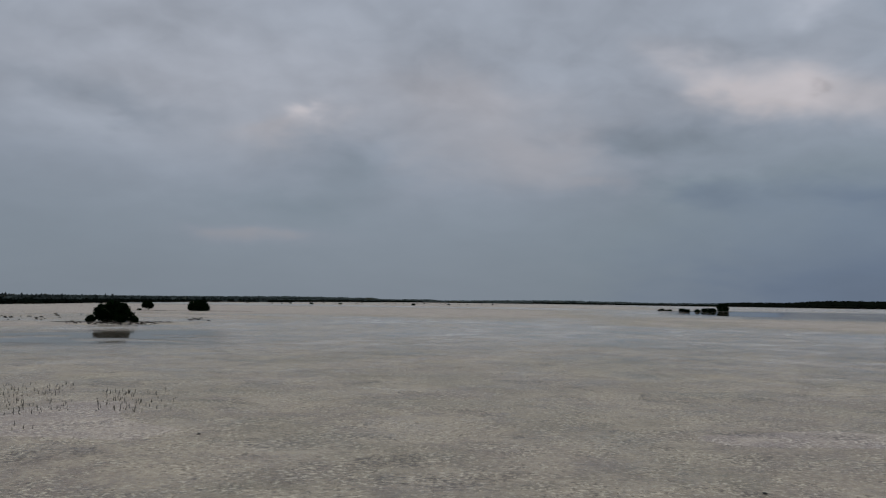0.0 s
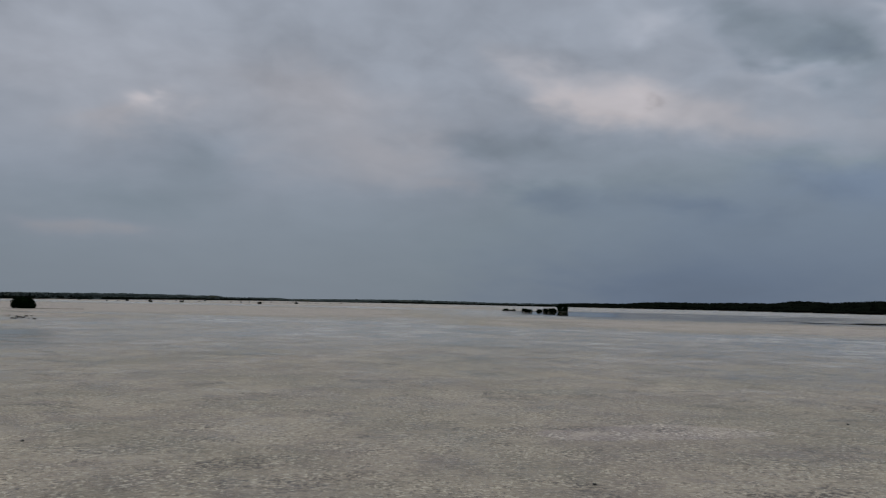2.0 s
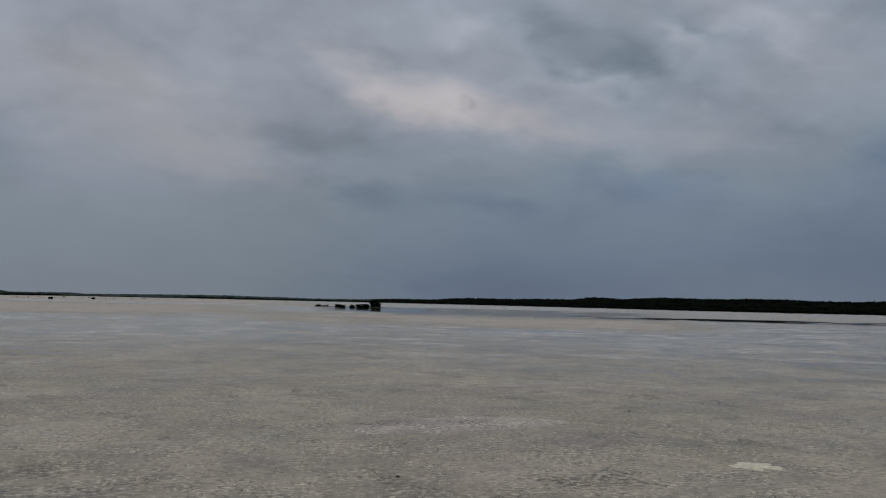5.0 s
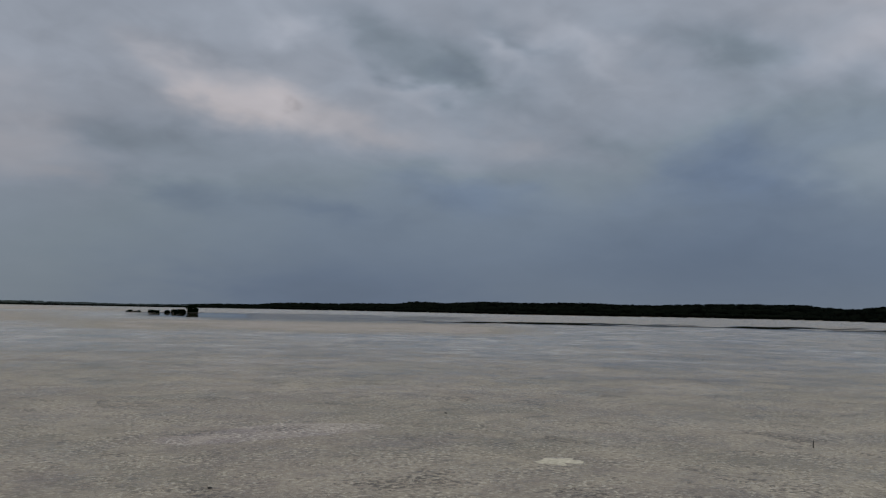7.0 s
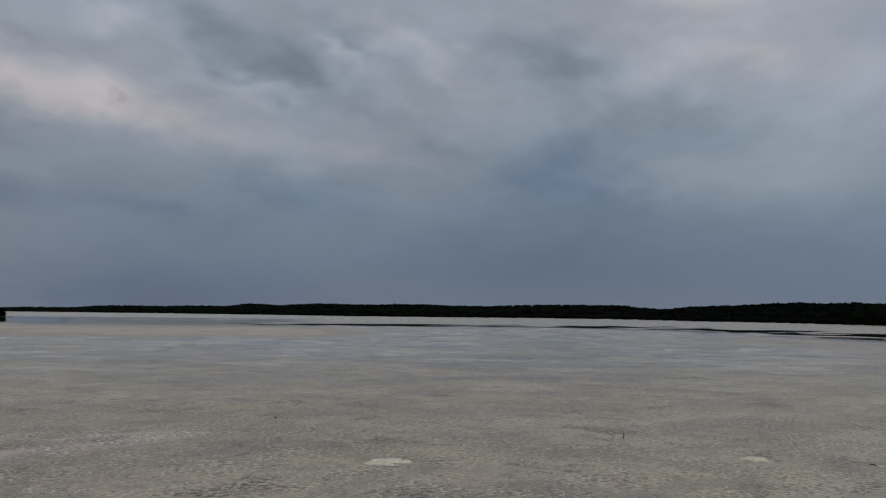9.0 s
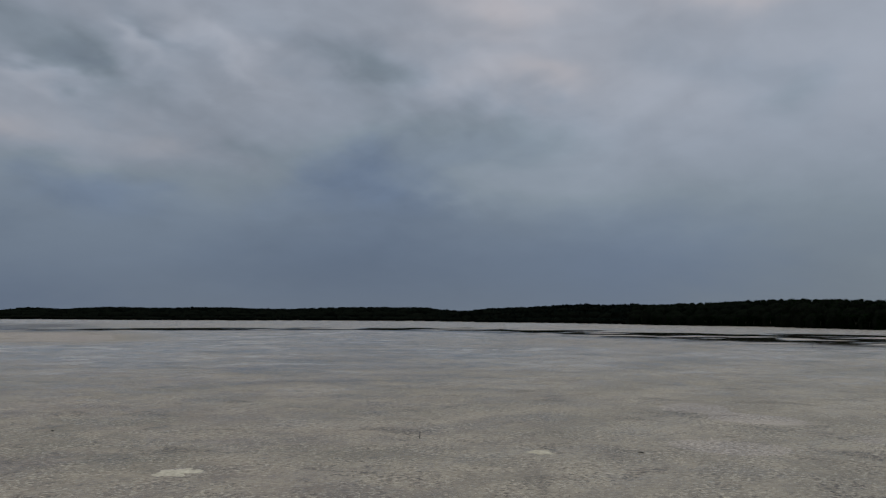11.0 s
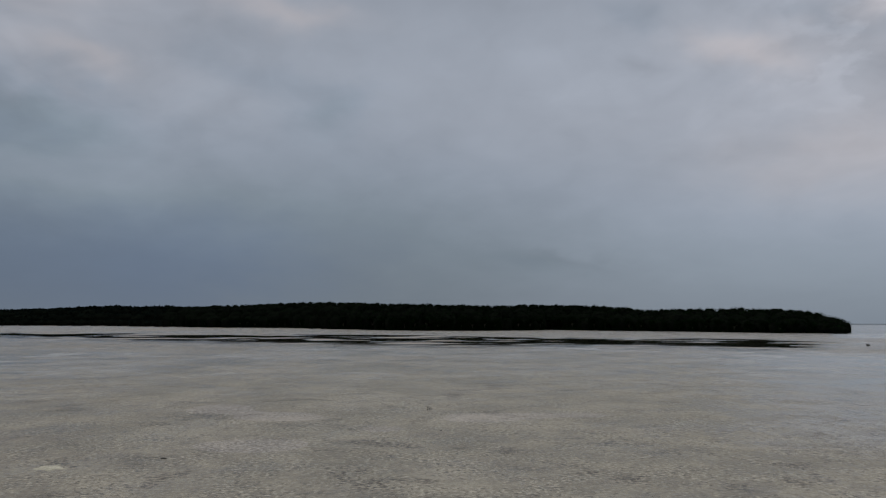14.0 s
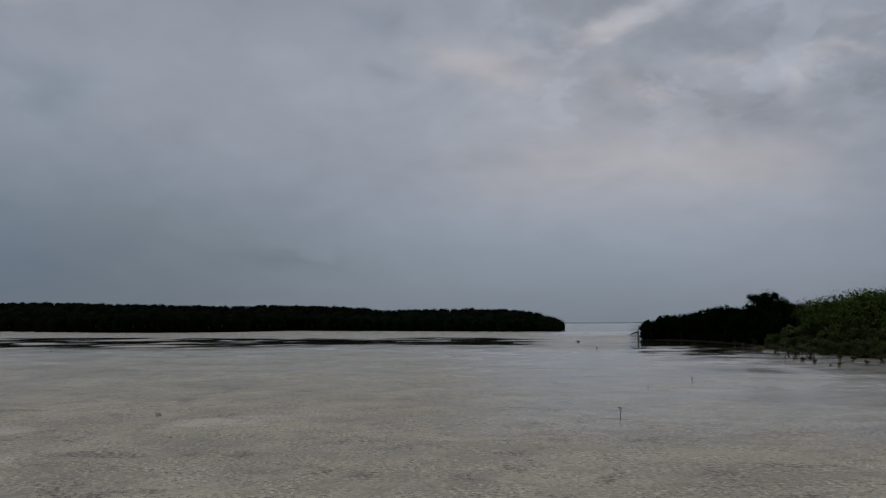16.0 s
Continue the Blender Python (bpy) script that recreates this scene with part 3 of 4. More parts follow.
# dark mud and the shade among the roots along the point, painted as colour
shaded_root_mud = np.where((g_az < -123.3) & (g_az > -160), smooth(-g_az, 123.3, 124.5) * smooth(g_r - on(POINT, g_az, 1), -11, -5) * (1 - smooth(g_r, 190, 230)) * (1 - 0.4 * smooth(-g_az, 130.5, 134)), 0)
# bed under calm water is darkened in colour so that reflections look deeper
ground_mesh.attributes.new("wooded_shaded", "FLOAT", "POINT").data.foreach_set("value", np.maximum(np.maximum(gwood ** 0.35, shaded_root_mud), gcalm * np.where(g_az < -40, 0.85, np.where(g_az < 0, 0.35, 0.6))).ravel().astype(np.float32))
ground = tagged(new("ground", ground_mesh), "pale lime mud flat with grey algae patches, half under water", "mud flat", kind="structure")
# base colour made paler to the right, fading out 35 to 95 m off
paler_right_at = smooth(-np.degrees(np.arctan2(-gx, gy)), 35, 95) * (gx > 0) * (1 - smooth(np.hypot(gx, gy), 35, 95))
ground_mesh.attributes.new("paler_right", "FLOAT", "POINT").data.foreach_set("value", paler_right_at.ravel().astype(np.float32))
water_mesh = mesh("water", np.stack([gx, gy, 0 * gx], -1).reshape(-1, 3), quads.tolist() + cap, WATER, True)
water_mesh.attributes.new("calm", "FLOAT", "POINT").data.foreach_set("value", gcalm.ravel().astype(np.float32))
water_mesh.attributes.new("deep", "FLOAT", "POINT").data.foreach_set("value", (-gz).ravel().astype(np.float32))
water = tagged(new("water", water_mesh), "thin sheet of still shallow tidal water over pale mud", "water", kind="structure")


def ground_at(x, y):
    return float(flats(np.array([float(x)]), np.array([float(y)]))[0][0])


# ---- woods ----
def ball_mesh():
    bm = bmesh.new()
    bmesh.ops.create_icosphere(bm, subdivisions=2, radius=1.0)
    v = np.array([p.co[:] for p in bm.verts])
    f = np.array([[p.index for p in face.verts] for face in bm.faces])
    bm.free()
    return v, f


BALL_V, BALL_F = ball_mesh()


def canopy(name, crowns, per, size, mat, label, body=1.0, inside=None):
    """A closed wood: crowns are (x, y, base, radius, height), each a lumpy body under many leaf sprays, near black for
    inner shade unless inside is given.
    """
    vs, bodies, body_faces = [], [], []
    for n, (x, y, z, wide, tall) in enumerate(crowns):
        lobes = [(x, y, z + 0.42 * tall, wide * 1.05, 0.56 * tall), (x, y, z + 0.77 * tall, wide * 0.95, 0.21 * tall)]
        for _ in range(9):
            a, d = rng.random() * 6.28, wide * (0.35 + 0.55 * rng.random())
            s = 0.26 + 0.22 * rng.random()
            lobes.append((x + d * math.cos(a), y + d * math.sin(a), z + tall * (0.25 + 0.62 * rng.random()), wide * s, tall * 0.38 * s))
        v = leaves(lobes, per, size, rng)[0]
        v[:, 2] = np.maximum(v[:, 2], 0.02)
        vs.append(v)
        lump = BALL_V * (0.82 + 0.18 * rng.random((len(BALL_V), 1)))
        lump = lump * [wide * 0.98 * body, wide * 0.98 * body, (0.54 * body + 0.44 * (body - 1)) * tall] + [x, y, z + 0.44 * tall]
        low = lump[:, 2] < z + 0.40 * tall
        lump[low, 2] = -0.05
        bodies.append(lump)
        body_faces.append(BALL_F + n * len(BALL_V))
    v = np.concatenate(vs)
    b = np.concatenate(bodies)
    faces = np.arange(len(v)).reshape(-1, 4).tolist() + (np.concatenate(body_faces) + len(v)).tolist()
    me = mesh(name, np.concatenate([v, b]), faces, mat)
    # the bodies carry the crowns' inner shade as their colour by default
    me.materials.append(inside or TWIG_SHADE)
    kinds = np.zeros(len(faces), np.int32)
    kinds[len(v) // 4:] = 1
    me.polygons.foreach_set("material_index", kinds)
    return tagged(new(name, me), label, "wood", kind="stuff")


def row_of(table, a0, a1, inland, step, low, high, crown=6.0, spread=0.7):
    """Crowns along a shore, some way inland, reaching up towards the skyline; larger where the shore lies far off."""
    out, az = [], a0
    while az > a1:
        edge = float(on(table, az, 1))
        far = max(1.0, edge / 320)
        r = edge + inland * far * (1 + 0.2 * rng.normal())
        top = 2.5 + r * math.tan(radians(float(on(table, az, 2))))
        h = max(low * top, 1.0) + (high - low) * max(top, 1.0) * rng.random()
        tall = min(h, crown * max(1.0, 0.6 * far))
        p = polar(az, r)
        out.append((p.x, p.y, h - tall, 0.72 * step * far * (0.8 + 0.7 * rng.random()), tall))
        az -= math.degrees(step * far / r) * (1 + spread * (rng.random() - 0.5))
    return out


island_wood = []
for inland, step, low, high in ((6, 4.0, 0.50, 0.58), (14, 4.5, 0.66, 0.76), (26, 5, 0.82, 0.92), (42, 3.6, 0.94, 0.99), (52, 3.0, 0.97, 1.01)):
    island_wood += row_of(ISLAND, -74, -118.0, inland, step, low, high)
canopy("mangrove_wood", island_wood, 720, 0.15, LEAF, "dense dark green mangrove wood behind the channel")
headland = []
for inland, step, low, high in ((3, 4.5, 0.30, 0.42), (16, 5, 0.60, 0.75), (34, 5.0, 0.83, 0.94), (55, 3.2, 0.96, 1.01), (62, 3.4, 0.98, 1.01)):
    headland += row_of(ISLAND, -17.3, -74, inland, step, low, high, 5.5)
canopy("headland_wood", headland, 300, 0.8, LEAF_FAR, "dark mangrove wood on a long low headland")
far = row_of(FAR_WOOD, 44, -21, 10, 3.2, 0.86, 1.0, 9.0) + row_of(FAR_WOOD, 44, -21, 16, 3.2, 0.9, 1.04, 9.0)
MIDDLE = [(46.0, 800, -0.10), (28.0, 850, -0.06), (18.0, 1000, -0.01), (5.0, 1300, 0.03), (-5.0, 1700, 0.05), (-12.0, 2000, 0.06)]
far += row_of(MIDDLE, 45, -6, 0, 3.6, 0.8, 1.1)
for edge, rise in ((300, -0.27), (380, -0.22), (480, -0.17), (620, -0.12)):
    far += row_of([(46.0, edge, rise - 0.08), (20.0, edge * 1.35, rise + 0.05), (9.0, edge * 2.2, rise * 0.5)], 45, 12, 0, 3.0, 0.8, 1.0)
canopy("far_wood", far, 90, 0.9, LEAF_HAZE, "hazy line of tall far woodland", 1.0, LEAF_HAZE)
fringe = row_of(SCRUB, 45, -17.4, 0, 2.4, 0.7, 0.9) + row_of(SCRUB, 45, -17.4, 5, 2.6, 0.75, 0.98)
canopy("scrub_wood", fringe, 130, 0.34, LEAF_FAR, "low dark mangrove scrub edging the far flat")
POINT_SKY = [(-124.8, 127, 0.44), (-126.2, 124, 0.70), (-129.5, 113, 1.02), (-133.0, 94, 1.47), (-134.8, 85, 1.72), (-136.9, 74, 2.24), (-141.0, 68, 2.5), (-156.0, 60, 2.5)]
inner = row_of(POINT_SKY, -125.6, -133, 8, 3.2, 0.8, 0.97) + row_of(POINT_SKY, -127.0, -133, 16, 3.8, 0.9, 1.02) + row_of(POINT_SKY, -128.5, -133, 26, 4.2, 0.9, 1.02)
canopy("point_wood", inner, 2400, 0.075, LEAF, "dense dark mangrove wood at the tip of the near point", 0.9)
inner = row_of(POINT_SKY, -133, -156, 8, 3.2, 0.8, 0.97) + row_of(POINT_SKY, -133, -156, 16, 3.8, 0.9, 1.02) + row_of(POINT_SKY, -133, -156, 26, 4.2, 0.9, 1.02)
canopy("point_wood", inner, 2600, 0.075, LEAF_LIT, "olive green mangrove wood filling the near point", 0.86, LEAF_LIT)


# ---- mangrove trees ----
def mangrove(kind, tall, wide, seed, sprays, size, leaf, label, roots=5, category="tree", trunk_r=None, low=0.35, skirt=0, shape=(), arch=0.12, tufts=6, root_r=0.35, stride=1.0):
    """A mangrove: forked trunk, leafy crown, arched prop roots; an Empty at its foot."""
    r = np.random.default_rng(seed)
    top = new(kind)
    top.empty_display_size = 0.3
    t = trunk_r or 0.03 * tall
    limbs, lobes = [], []
    lean = r.normal(size=2) * 0.06 * tall
    fork = Vector((lean[0] * 0.4, lean[1] * 0.4, 0.3 * tall))
    limbs.append(tube([(0, 0, -0.1), (lean[0] * 0.15, lean[1] * 0.2, 0.15 * tall), fork], [t * 1.3, t, t * 0.85]))
    for n in range(5):
        a = 6.28 * n / 5 + r.random()
        reach = wide * (0.25 + 0.45 * r.random())
        tip = Vector((fork.x + reach * math.cos(a), fork.y + reach * math.sin(a), tall * (0.55 + 0.3 * r.random())))
        mid = fork.lerp(tip, 0.5) + Vector((0, 0, 0.05 * tall))
        limbs.append(tube([fork, mid, tip], [t * 0.7, t * 0.45, t * 0.2], 5))
        s = wide * (0.38 + 0.22 * r.random())
        lobes.append((tip.x, tip.y, max(tip.z - 0.04 * tall, low * tall), s, min(s * 0.8, 0.36 * tall)))
    lobes.append((lean[0], lean[1], 0.72 * tall, wide * 0.55, 0.28 * tall))
    for n in range(6):
        a = 1.05 * n + r.random()
        lobes.append((lean[0] + wide * 0.62 * math.cos(a), lean[1] + wide * 0.62 * math.sin(a), tall * (low + 0.3 * r.random()), wide * 0.38, min(low * 0.9, 0.2) * tall))
    # small heads of leaves standing out of the top
    for n in range(tufts):
        a, d = 6.28 * r.random(), wide * 0.75 * math.sqrt(r.random())
        lobes.append((lean[0] + d * math.cos(a), lean[1] + d * math.sin(a), tall * (0.93 - 0.22 * (d / wide) ** 2 + 0.04 * r.normal()), wide * 0.17, 0.07 * tall))
    for n in range(skirt):
        a = 6.28 * n / skirt + 0.5 * r.random()
        lobes.append((wide * 0.6 * math.cos(a), wide * 0.6 * math.sin(a), tall * 0.13, wide * 0.45, 0.13 * tall))
    if shape:
        lobes = [(u * wide, 0.5 * wide * r.normal() * 0.4, z * tall, a * wide, b * tall) for u, z, a, b in shape]
        lobes += [(x, 0.35 * wide, z, a * 0.9, b) for x, y, z, a, b in lobes[:5]]
    v, f = joined(limbs)
    part("trunk", mesh("trunk", v, f, BARK, True), top)
    v, f = leaves(lobes, sprays, size, r)
    part("crown", mesh("crown", v, f, leaf), top)
    for n in range(roots):
        a = 6.28 * n / roots + 0.6 * r.random()
        out, up = stride * wide * (0.22 + 0.3 * r.random()), tall * (arch + 0.12 * r.random())
        c, s = math.cos(a), math.sin(a)
        v, f = tube([(0.02 * c, 0.02 * s, up), (out * 0.45 * c, out * 0.45 * s, up * 0.95), (out * 0.85 * c, out * 0.85 * s, up * 0.5), (out * c, out * s, -0.12)], [t * root_r, t * root_r * 0.92, t * root_r * 0.8, t * root_r * 0.63], 5)
        part("prop_root", mesh("prop_root", v, f, ROOT, True), top)
    return tagged(top, label, category)


def plant(kinds, places, group):
    """The first of each kind where it was built, copies at the other places: (x, y, scale, turn)."""
    used = set()
    for n, (x, y, s, turn) in enumerate(places):
        src = kinds[n % len(kinds)]
        m = pose(x, y, max(ground_at(x, y), -0.05), 0, 0, turn) @ Matrix.Scale(s, 4)
        if src in used:
            ob = copy_thing(src, pose(x, y, max(ground_at(x, y), -0.05), 0, 0, turn))
            ob.scale = (s, s, s)
        else:
            used.add(src)
            src.matrix_basis = m
            ob = src
        tagged(ob, group=group)


# lone shrubs out on the flats
def lone(kind, x, y, **kw):
    ob = mangrove(kind, **kw)
    ob.location = (x, y, max(ground_at(x, y), 0.0))
    return ob


# lobes of the broad shrub, along its width: place, height, half width, half height
BROAD = [
    (-0.36, 0.60, 0.34, 0.28), (-0.06, 0.72, 0.34, 0.25), (0.26, 0.70, 0.32, 0.25), (0.52, 0.54, 0.30, 0.28), (-0.58, 0.40, 0.28, 0.26), (0.02, 0.40, 0.60, 0.36), (0.88, 0.46, 0.20, 0.22), (0.86, 0.26, 0.28, 0.24),
    (1.10, 0.13, 0.18, 0.14), (-0.86, 0.18, 0.26, 0.18), (-1.12, 0.09, 0.18, 0.11), (0.50, 0.20, 0.40, 0.20), (-0.40, 0.18, 0.34, 0.18), (0.10, 0.93, 0.13, 0.07), (-0.70, 0.58, 0.13, 0.11), (0.58, 0.80, 0.11, 0.09),
]
DOME = [(-0.45, 0.50, 0.48, 0.42), (0.0, 0.58, 0.55, 0.42), (0.45, 0.50, 0.48, 0.42), (-0.74, 0.32, 0.34, 0.30), (0.74, 0.30, 0.34, 0.30), (0.0, 0.24, 0.85, 0.24)]
lone("mangrove_shrub", -31.4, 78.4, tall=2.1, wide=1.95, seed=3, sprays=7000, shape=BROAD, size=0.085, leaf=LEAF, label="broad dark mangrove shrub on a mud bank in shallow water", roots=9, category="shrub", low=0.2)
lone("mangrove_shrub", -44.9, 151.6, tall=2.0, wide=1.95, seed=4, sprays=5200, shape=DOME, size=0.12, leaf=LEAF, label="round dark mangrove shrub alone on the pale flat", roots=5, category="shrub", low=0.2)
lone("mangrove_shrub", -53.1, 149.0, tall=1.7, wide=1.2, seed=5, sprays=2000, size=0.14, leaf=LEAF, label="small round mangrove shrub on a short bare stem", roots=3, category="shrub", low=0.5)
lone("mangrove_shrub", 122.0, 357.5, tall=3.4, wide=2.7, seed=6, sprays=2600, skirt=6, size=0.16, leaf=LEAF, label="dark mangrove shrub at the end of a low islet", roots=5, category="shrub", low=0.15)

# front trees of the island
island_kinds = [
    mangrove("mangrove_tree", tall=5.0, wide=2.6, seed=20 + n, sprays=2800, size=0.15, leaf=LEAF, label="dark green mangrove tree at the edge of the island wood", roots=0, low=0.16, skirt=6)
    for n in range(5)
]
places, az = [], -74.0
while az > -118.1:
    r = float(on(ISLAND, az, 1)) + 1.5 + 1.2 * rng.normal()
    top = 2.5 + r * math.tan(radians(on(ISLAND, az, 2)))
    p = polar(az, r)
    places.append((p.x, p.y, min(max(top * 0.5, 2.2), 5.0) / 5.0 * (0.88 + 0.2 * rng.random()), rng.random() * 360))
    az -= math.degrees(3.9 / r)
plant(island_kinds, places, "trees along the island's edge")

# trees of the near point
def point_kinds(leaf, label, first, tall, wide, size, tufts=4):
    return [
        mangrove("mangrove_tree", tall=tall, wide=wide, seed=first + n, tufts=tufts, sprays=5200, size=size, leaf=leaf, label=label, roots=6, low=0.17, skirt=4)
        for n in range(4)
    ]


DARK_KINDS = point_kinds(LEAF, "black-green mangrove tree crowding the tip of the point", 40, 4.3, 2.2, 0.095)
LIT_KINDS = point_kinds(LEAF_LIT, "olive green mangrove tree on the wooded point", 50, 4.3, 2.2, 0.09)
GREY_KINDS = point_kinds(LEAF_GREY, "young grey-green mangrove tree at the front of the point", 60, 2.6, 1.05, 0.065, 8)
dark_spots, lit_spots, grey_spots = [(*polar(-124.9, 121).xy, 0.66, 40), (*polar(-125.6, 121).xy, 0.74, 160), (*polar(-124.5, 119).xy, 0.5, 250)], [], []
for inland, step, grow in ((3.5, 2.6, 0.8), (6, 3.0, 0.92), (11, 3.4, 1.0), (17, 4.0, 1.06)):
    az = -124.3
    while az > -150:
        r = on(POINT, az, 1) + inland * (1 + 0.15 * rng.normal())
        p = polar(az, r)
        end = 0.58 + 0.34 * min(1, (-123.6 - az) / 4.5)
        size = grow * end * (0.88 + 0.26 * rng.random())
        turn = rng.random() * 360
        if inland < 4 and az < -132.4:
            grey_spots.append((p.x, p.y, size * 1.05, turn))
        elif az > -132.6 - 3.0 * rng.random():
            dark_spots.append((p.x, p.y, size, turn))
        else:
            lit_spots.append((p.x, p.y, size, turn))
        az -= math.degrees(step / (r * 1.15)) * (0.62 if inland < 4 and az < -132 else 1.0)
plant(DARK_KINDS, dark_spots, "trees on the near point")
plant(LIT_KINDS, lit_spots, "trees on the near point")
# low bushes spreading over the mud bank before them
az = -132.0
while az > -148:
    edge, wood = float(on(BANK_EDGE, az, 1)), float(on(POINT, az, 1))
    p = polar(az, wood - (wood - edge) * 0.30 * rng.random() + 3.0)
    grey_spots.append((p.x, p.y, 0.28 + 0.26 * rng.random(), rng.random() * 360))
    az -= 0.30
plant(GREY_KINDS, grey_spots, "young trees on the near point")

# the tall tree standing over the point
tall_tree = mangrove("mangrove_tree", tall=5.9, wide=2.7, seed=71, sprays=8000, size=0.08, tufts=12, leaf=LEAF, label="taller spreading mangrove tree rising above the point's wood", roots=5, low=0.5)
spot = polar(-132.0, 97)
tall_tree.location = (spot.x, spot.y, 0.1)

# young mangroves wading at the edge of the point
sapling_kinds = [
    mangrove("mangrove_sapling", tall=1.5, wide=0.7, seed=80 + n, sprays=420, arch=0.38, stride=1.7, root_r=0.8, tufts=7, size=0.07, leaf=LEAF_YOUNG, label="young olive green mangrove on arched roots at the water's edge", roots=12, category="sapling", trunk_r=0.05, low=0.62)
    for n in range(4)
]
WADERS = [
    (-129.7, 69.6, 0.43), (-131.1, 92.6, 0.78), (-131.8, 90.4, 0.54), (-132.5, 68.1, 0.74), (-133.2, 65.4, 0.63), (-134.5, 62.2, 0.85), (-134.8, 54.7, 0.4),
    (-136.1, 73.7, 0.8), (-135.3, 71.6, 0.6), (-137.7, 55.1, 0.41), (-138.5, 57.3, 0.65), (-136.8, 69.4, 0.56), (-133.8, 71.1, 0.7), (-137.8, 68.2, 0.79),
    (-130.4, 87.2, 0.4), (-132.8, 75.7, 0.88), (-134.9, 76.3, 0.94), (-137.1, 74.1, 0.86), (-138.2, 72.6, 0.95), (-139.8, 49, 0.9), (-141.2, 47, 1.0),
]
for n in range(16):
    az = -131.0 - 9.0 * rng.random()
    edge, wood = float(on(BANK_EDGE, az, 1)), float(on(POINT, az, 1))
    WADERS.append((az, edge + (wood - edge) * rng.random() ** 0.8, 0.22 + 0.32 * rng.random()))
plant(sapling_kinds, [(*polar(az, r).xy, (0.55 if r < 60 else 0.8) * s, 77 * n) for n, (az, r, s) in enumerate(WADERS)], "saplings at the point's edge")

# low shrubs of the islet and the far flats
shrub_kinds = [
    mangrove("low_shrub", tall=1.0, wide=1.3, seed=90 + n, sprays=600, size=0.14, leaf=LEAF, skirt=5, label="low dark mangrove shrub on the far flat", roots=0, category="shrub", low=0.2)
    for n in range(3)
]
islet = [(112.6, 344.0, 1.5), (109.2, 342.0, 1.2), (103.3, 333.5, 1.0), (96.3, 324.0, 1.0), (93.6, 322.0, 1.1), (94.0, 339.4, 0.75), (92.4, 339.0, 0.6), (89.0, 333.0, 0.9), (87.6, 332.5, 0.6), (-54.2, 147.5, 0.35)]
tufts = [(-15.9, 451, 1.0), (4.4, 544, 1.0), (-55.1, 444, 0.9), (-65.0, 410, 0.8)]
for n in range(24):
    spot = polar(13 - 0.72 * n + 0.5 * rng.random(), 400 + 200 * rng.random() + 12 * n)
    tufts.append((spot.x, spot.y, 0.35 + 0.4 * rng.random()))
plant(shrub_kinds, [(x, y, s, 61 * n) for n, (x, y, s) in enumerate(islet + tufts)], "shrubs on the far flat")


# ---- wrack banks, clods, sand ----
def wrack_bank(a, b, wide, tall, seed, label):
    """A low uneven ridge of dark peat between two places."""
    r = np.random.default_rng(seed)
    a, b = Vector(a), Vector(b)
    n, across = 60, 6
    side = (b - a).normalized().cross(Vector((0, 0, 1)))
    verts, faces = [], []
    for i in range(n + 1):
        t = i / n
        w = wide * (0.35 + 0.65 * math.sin(math.pi * min(max(t, 0.02), 0.98))) * (0.7 + 0.6 * r.random())
        off = 0.5 * wide * math.sin(5 * t + seed) + 0.15 * wide * r.normal()
        top = tall * (0.5 + 0.8 * r.random())
        for j in range(across + 1):
            u = 2 * j / across - 1
            p = a.lerp(b, t) + side * (off + u * w)
            verts.append((p.x, p.y, -0.06 + (top + 0.06) * (1 - u * u) * (0.75 + 0.4 * r.random())))
    for i in range(n):
        for j in range(across):
            k = i * (across + 1) + j
            faces.append((k, k + 1, k + across + 2, k + across + 1))
    return tagged(new("peat_bank", mesh("peat_bank", verts, faces, PEAT, True)), label, "mud bank")


wrack_bank((-36.6, 77.3, 0), (-26.6, 81.6, 0), 0.8, 0.08, 1, "low dark peat bank under the broad mangrove shrub")
wrack_bank((-56.0, 147.5, 0), (-36.0, 155.5, 0), 0.9, 0.09, 2, "thin dark peat bank under the round shrubs")
wrack_bank((88.0, 331.0, 0), (126.0, 358.0, 0), 1.6, 0.12, 3, "thin dark peat bank carrying the islet's shrubs")


def clod(seed, mat, name, label, category, flat=0.5):
    r = np.random.default_rng(seed)
    bm = bmesh.new()
    bmesh.ops.create_icosphere(bm, subdivisions=2, radius=1.0)
    for v in bm.verts:
        v.co *= 1 + 0.22 * r.normal() * 0.6
        v.co.z = max(v.co.z, -0.5) * flat
    me = bpy.data.meshes.new(name)
    bm.to_mesh(me)
    bm.free()
    me.materials.append(mat)
    me.shade_smooth()
    return tagged(new(name, me), label, category)


def scatter(kinds, places, group):
    used = set()
    for n, (x, y, s) in enumerate(places):
        src = kinds[n % len(kinds)]
        m = pose(x, y, max(ground_at(x, y), 0.0) + 0.1 * s, 0, 0, 71 * n)
        ob = copy_thing(src, m) if src in used else src
        used.add(src)
        ob.matrix_basis = m
        ob.scale = (s * (0.8 + 0.5 * rng.random()), s, s)
        tagged(ob, group=group)


stones = [clod(100 + n, STONE, "stone", "small dark wet stone on the pale mud", "stone", 0.75) for n in range(2)]
scatter(stones, [(-4.42, 15.23, 0.035), (12.48, 16.65, 0.03), (4.36, 11.18, 0.028), (41.5, 30.6, 0.05), (20.4, -1.51, 0.025), (94.0, -53.6, 0.22)], "stones on the flat")
peat = [clod(110 + n, PEAT, "peat_clod", "dark lump of peat lying on wet mud", "clod", 0.5) for n in range(3)]
lumps = []
for n in range(64):
    spot = polar(19.0 + 5.6 * rng.random() ** 1.3, 79.5 + 1.1 * rng.normal() + 5 * rng.random() ** 2)
    lumps.append((spot.x, spot.y, 0.06 + 0.18 * rng.random() ** 2))
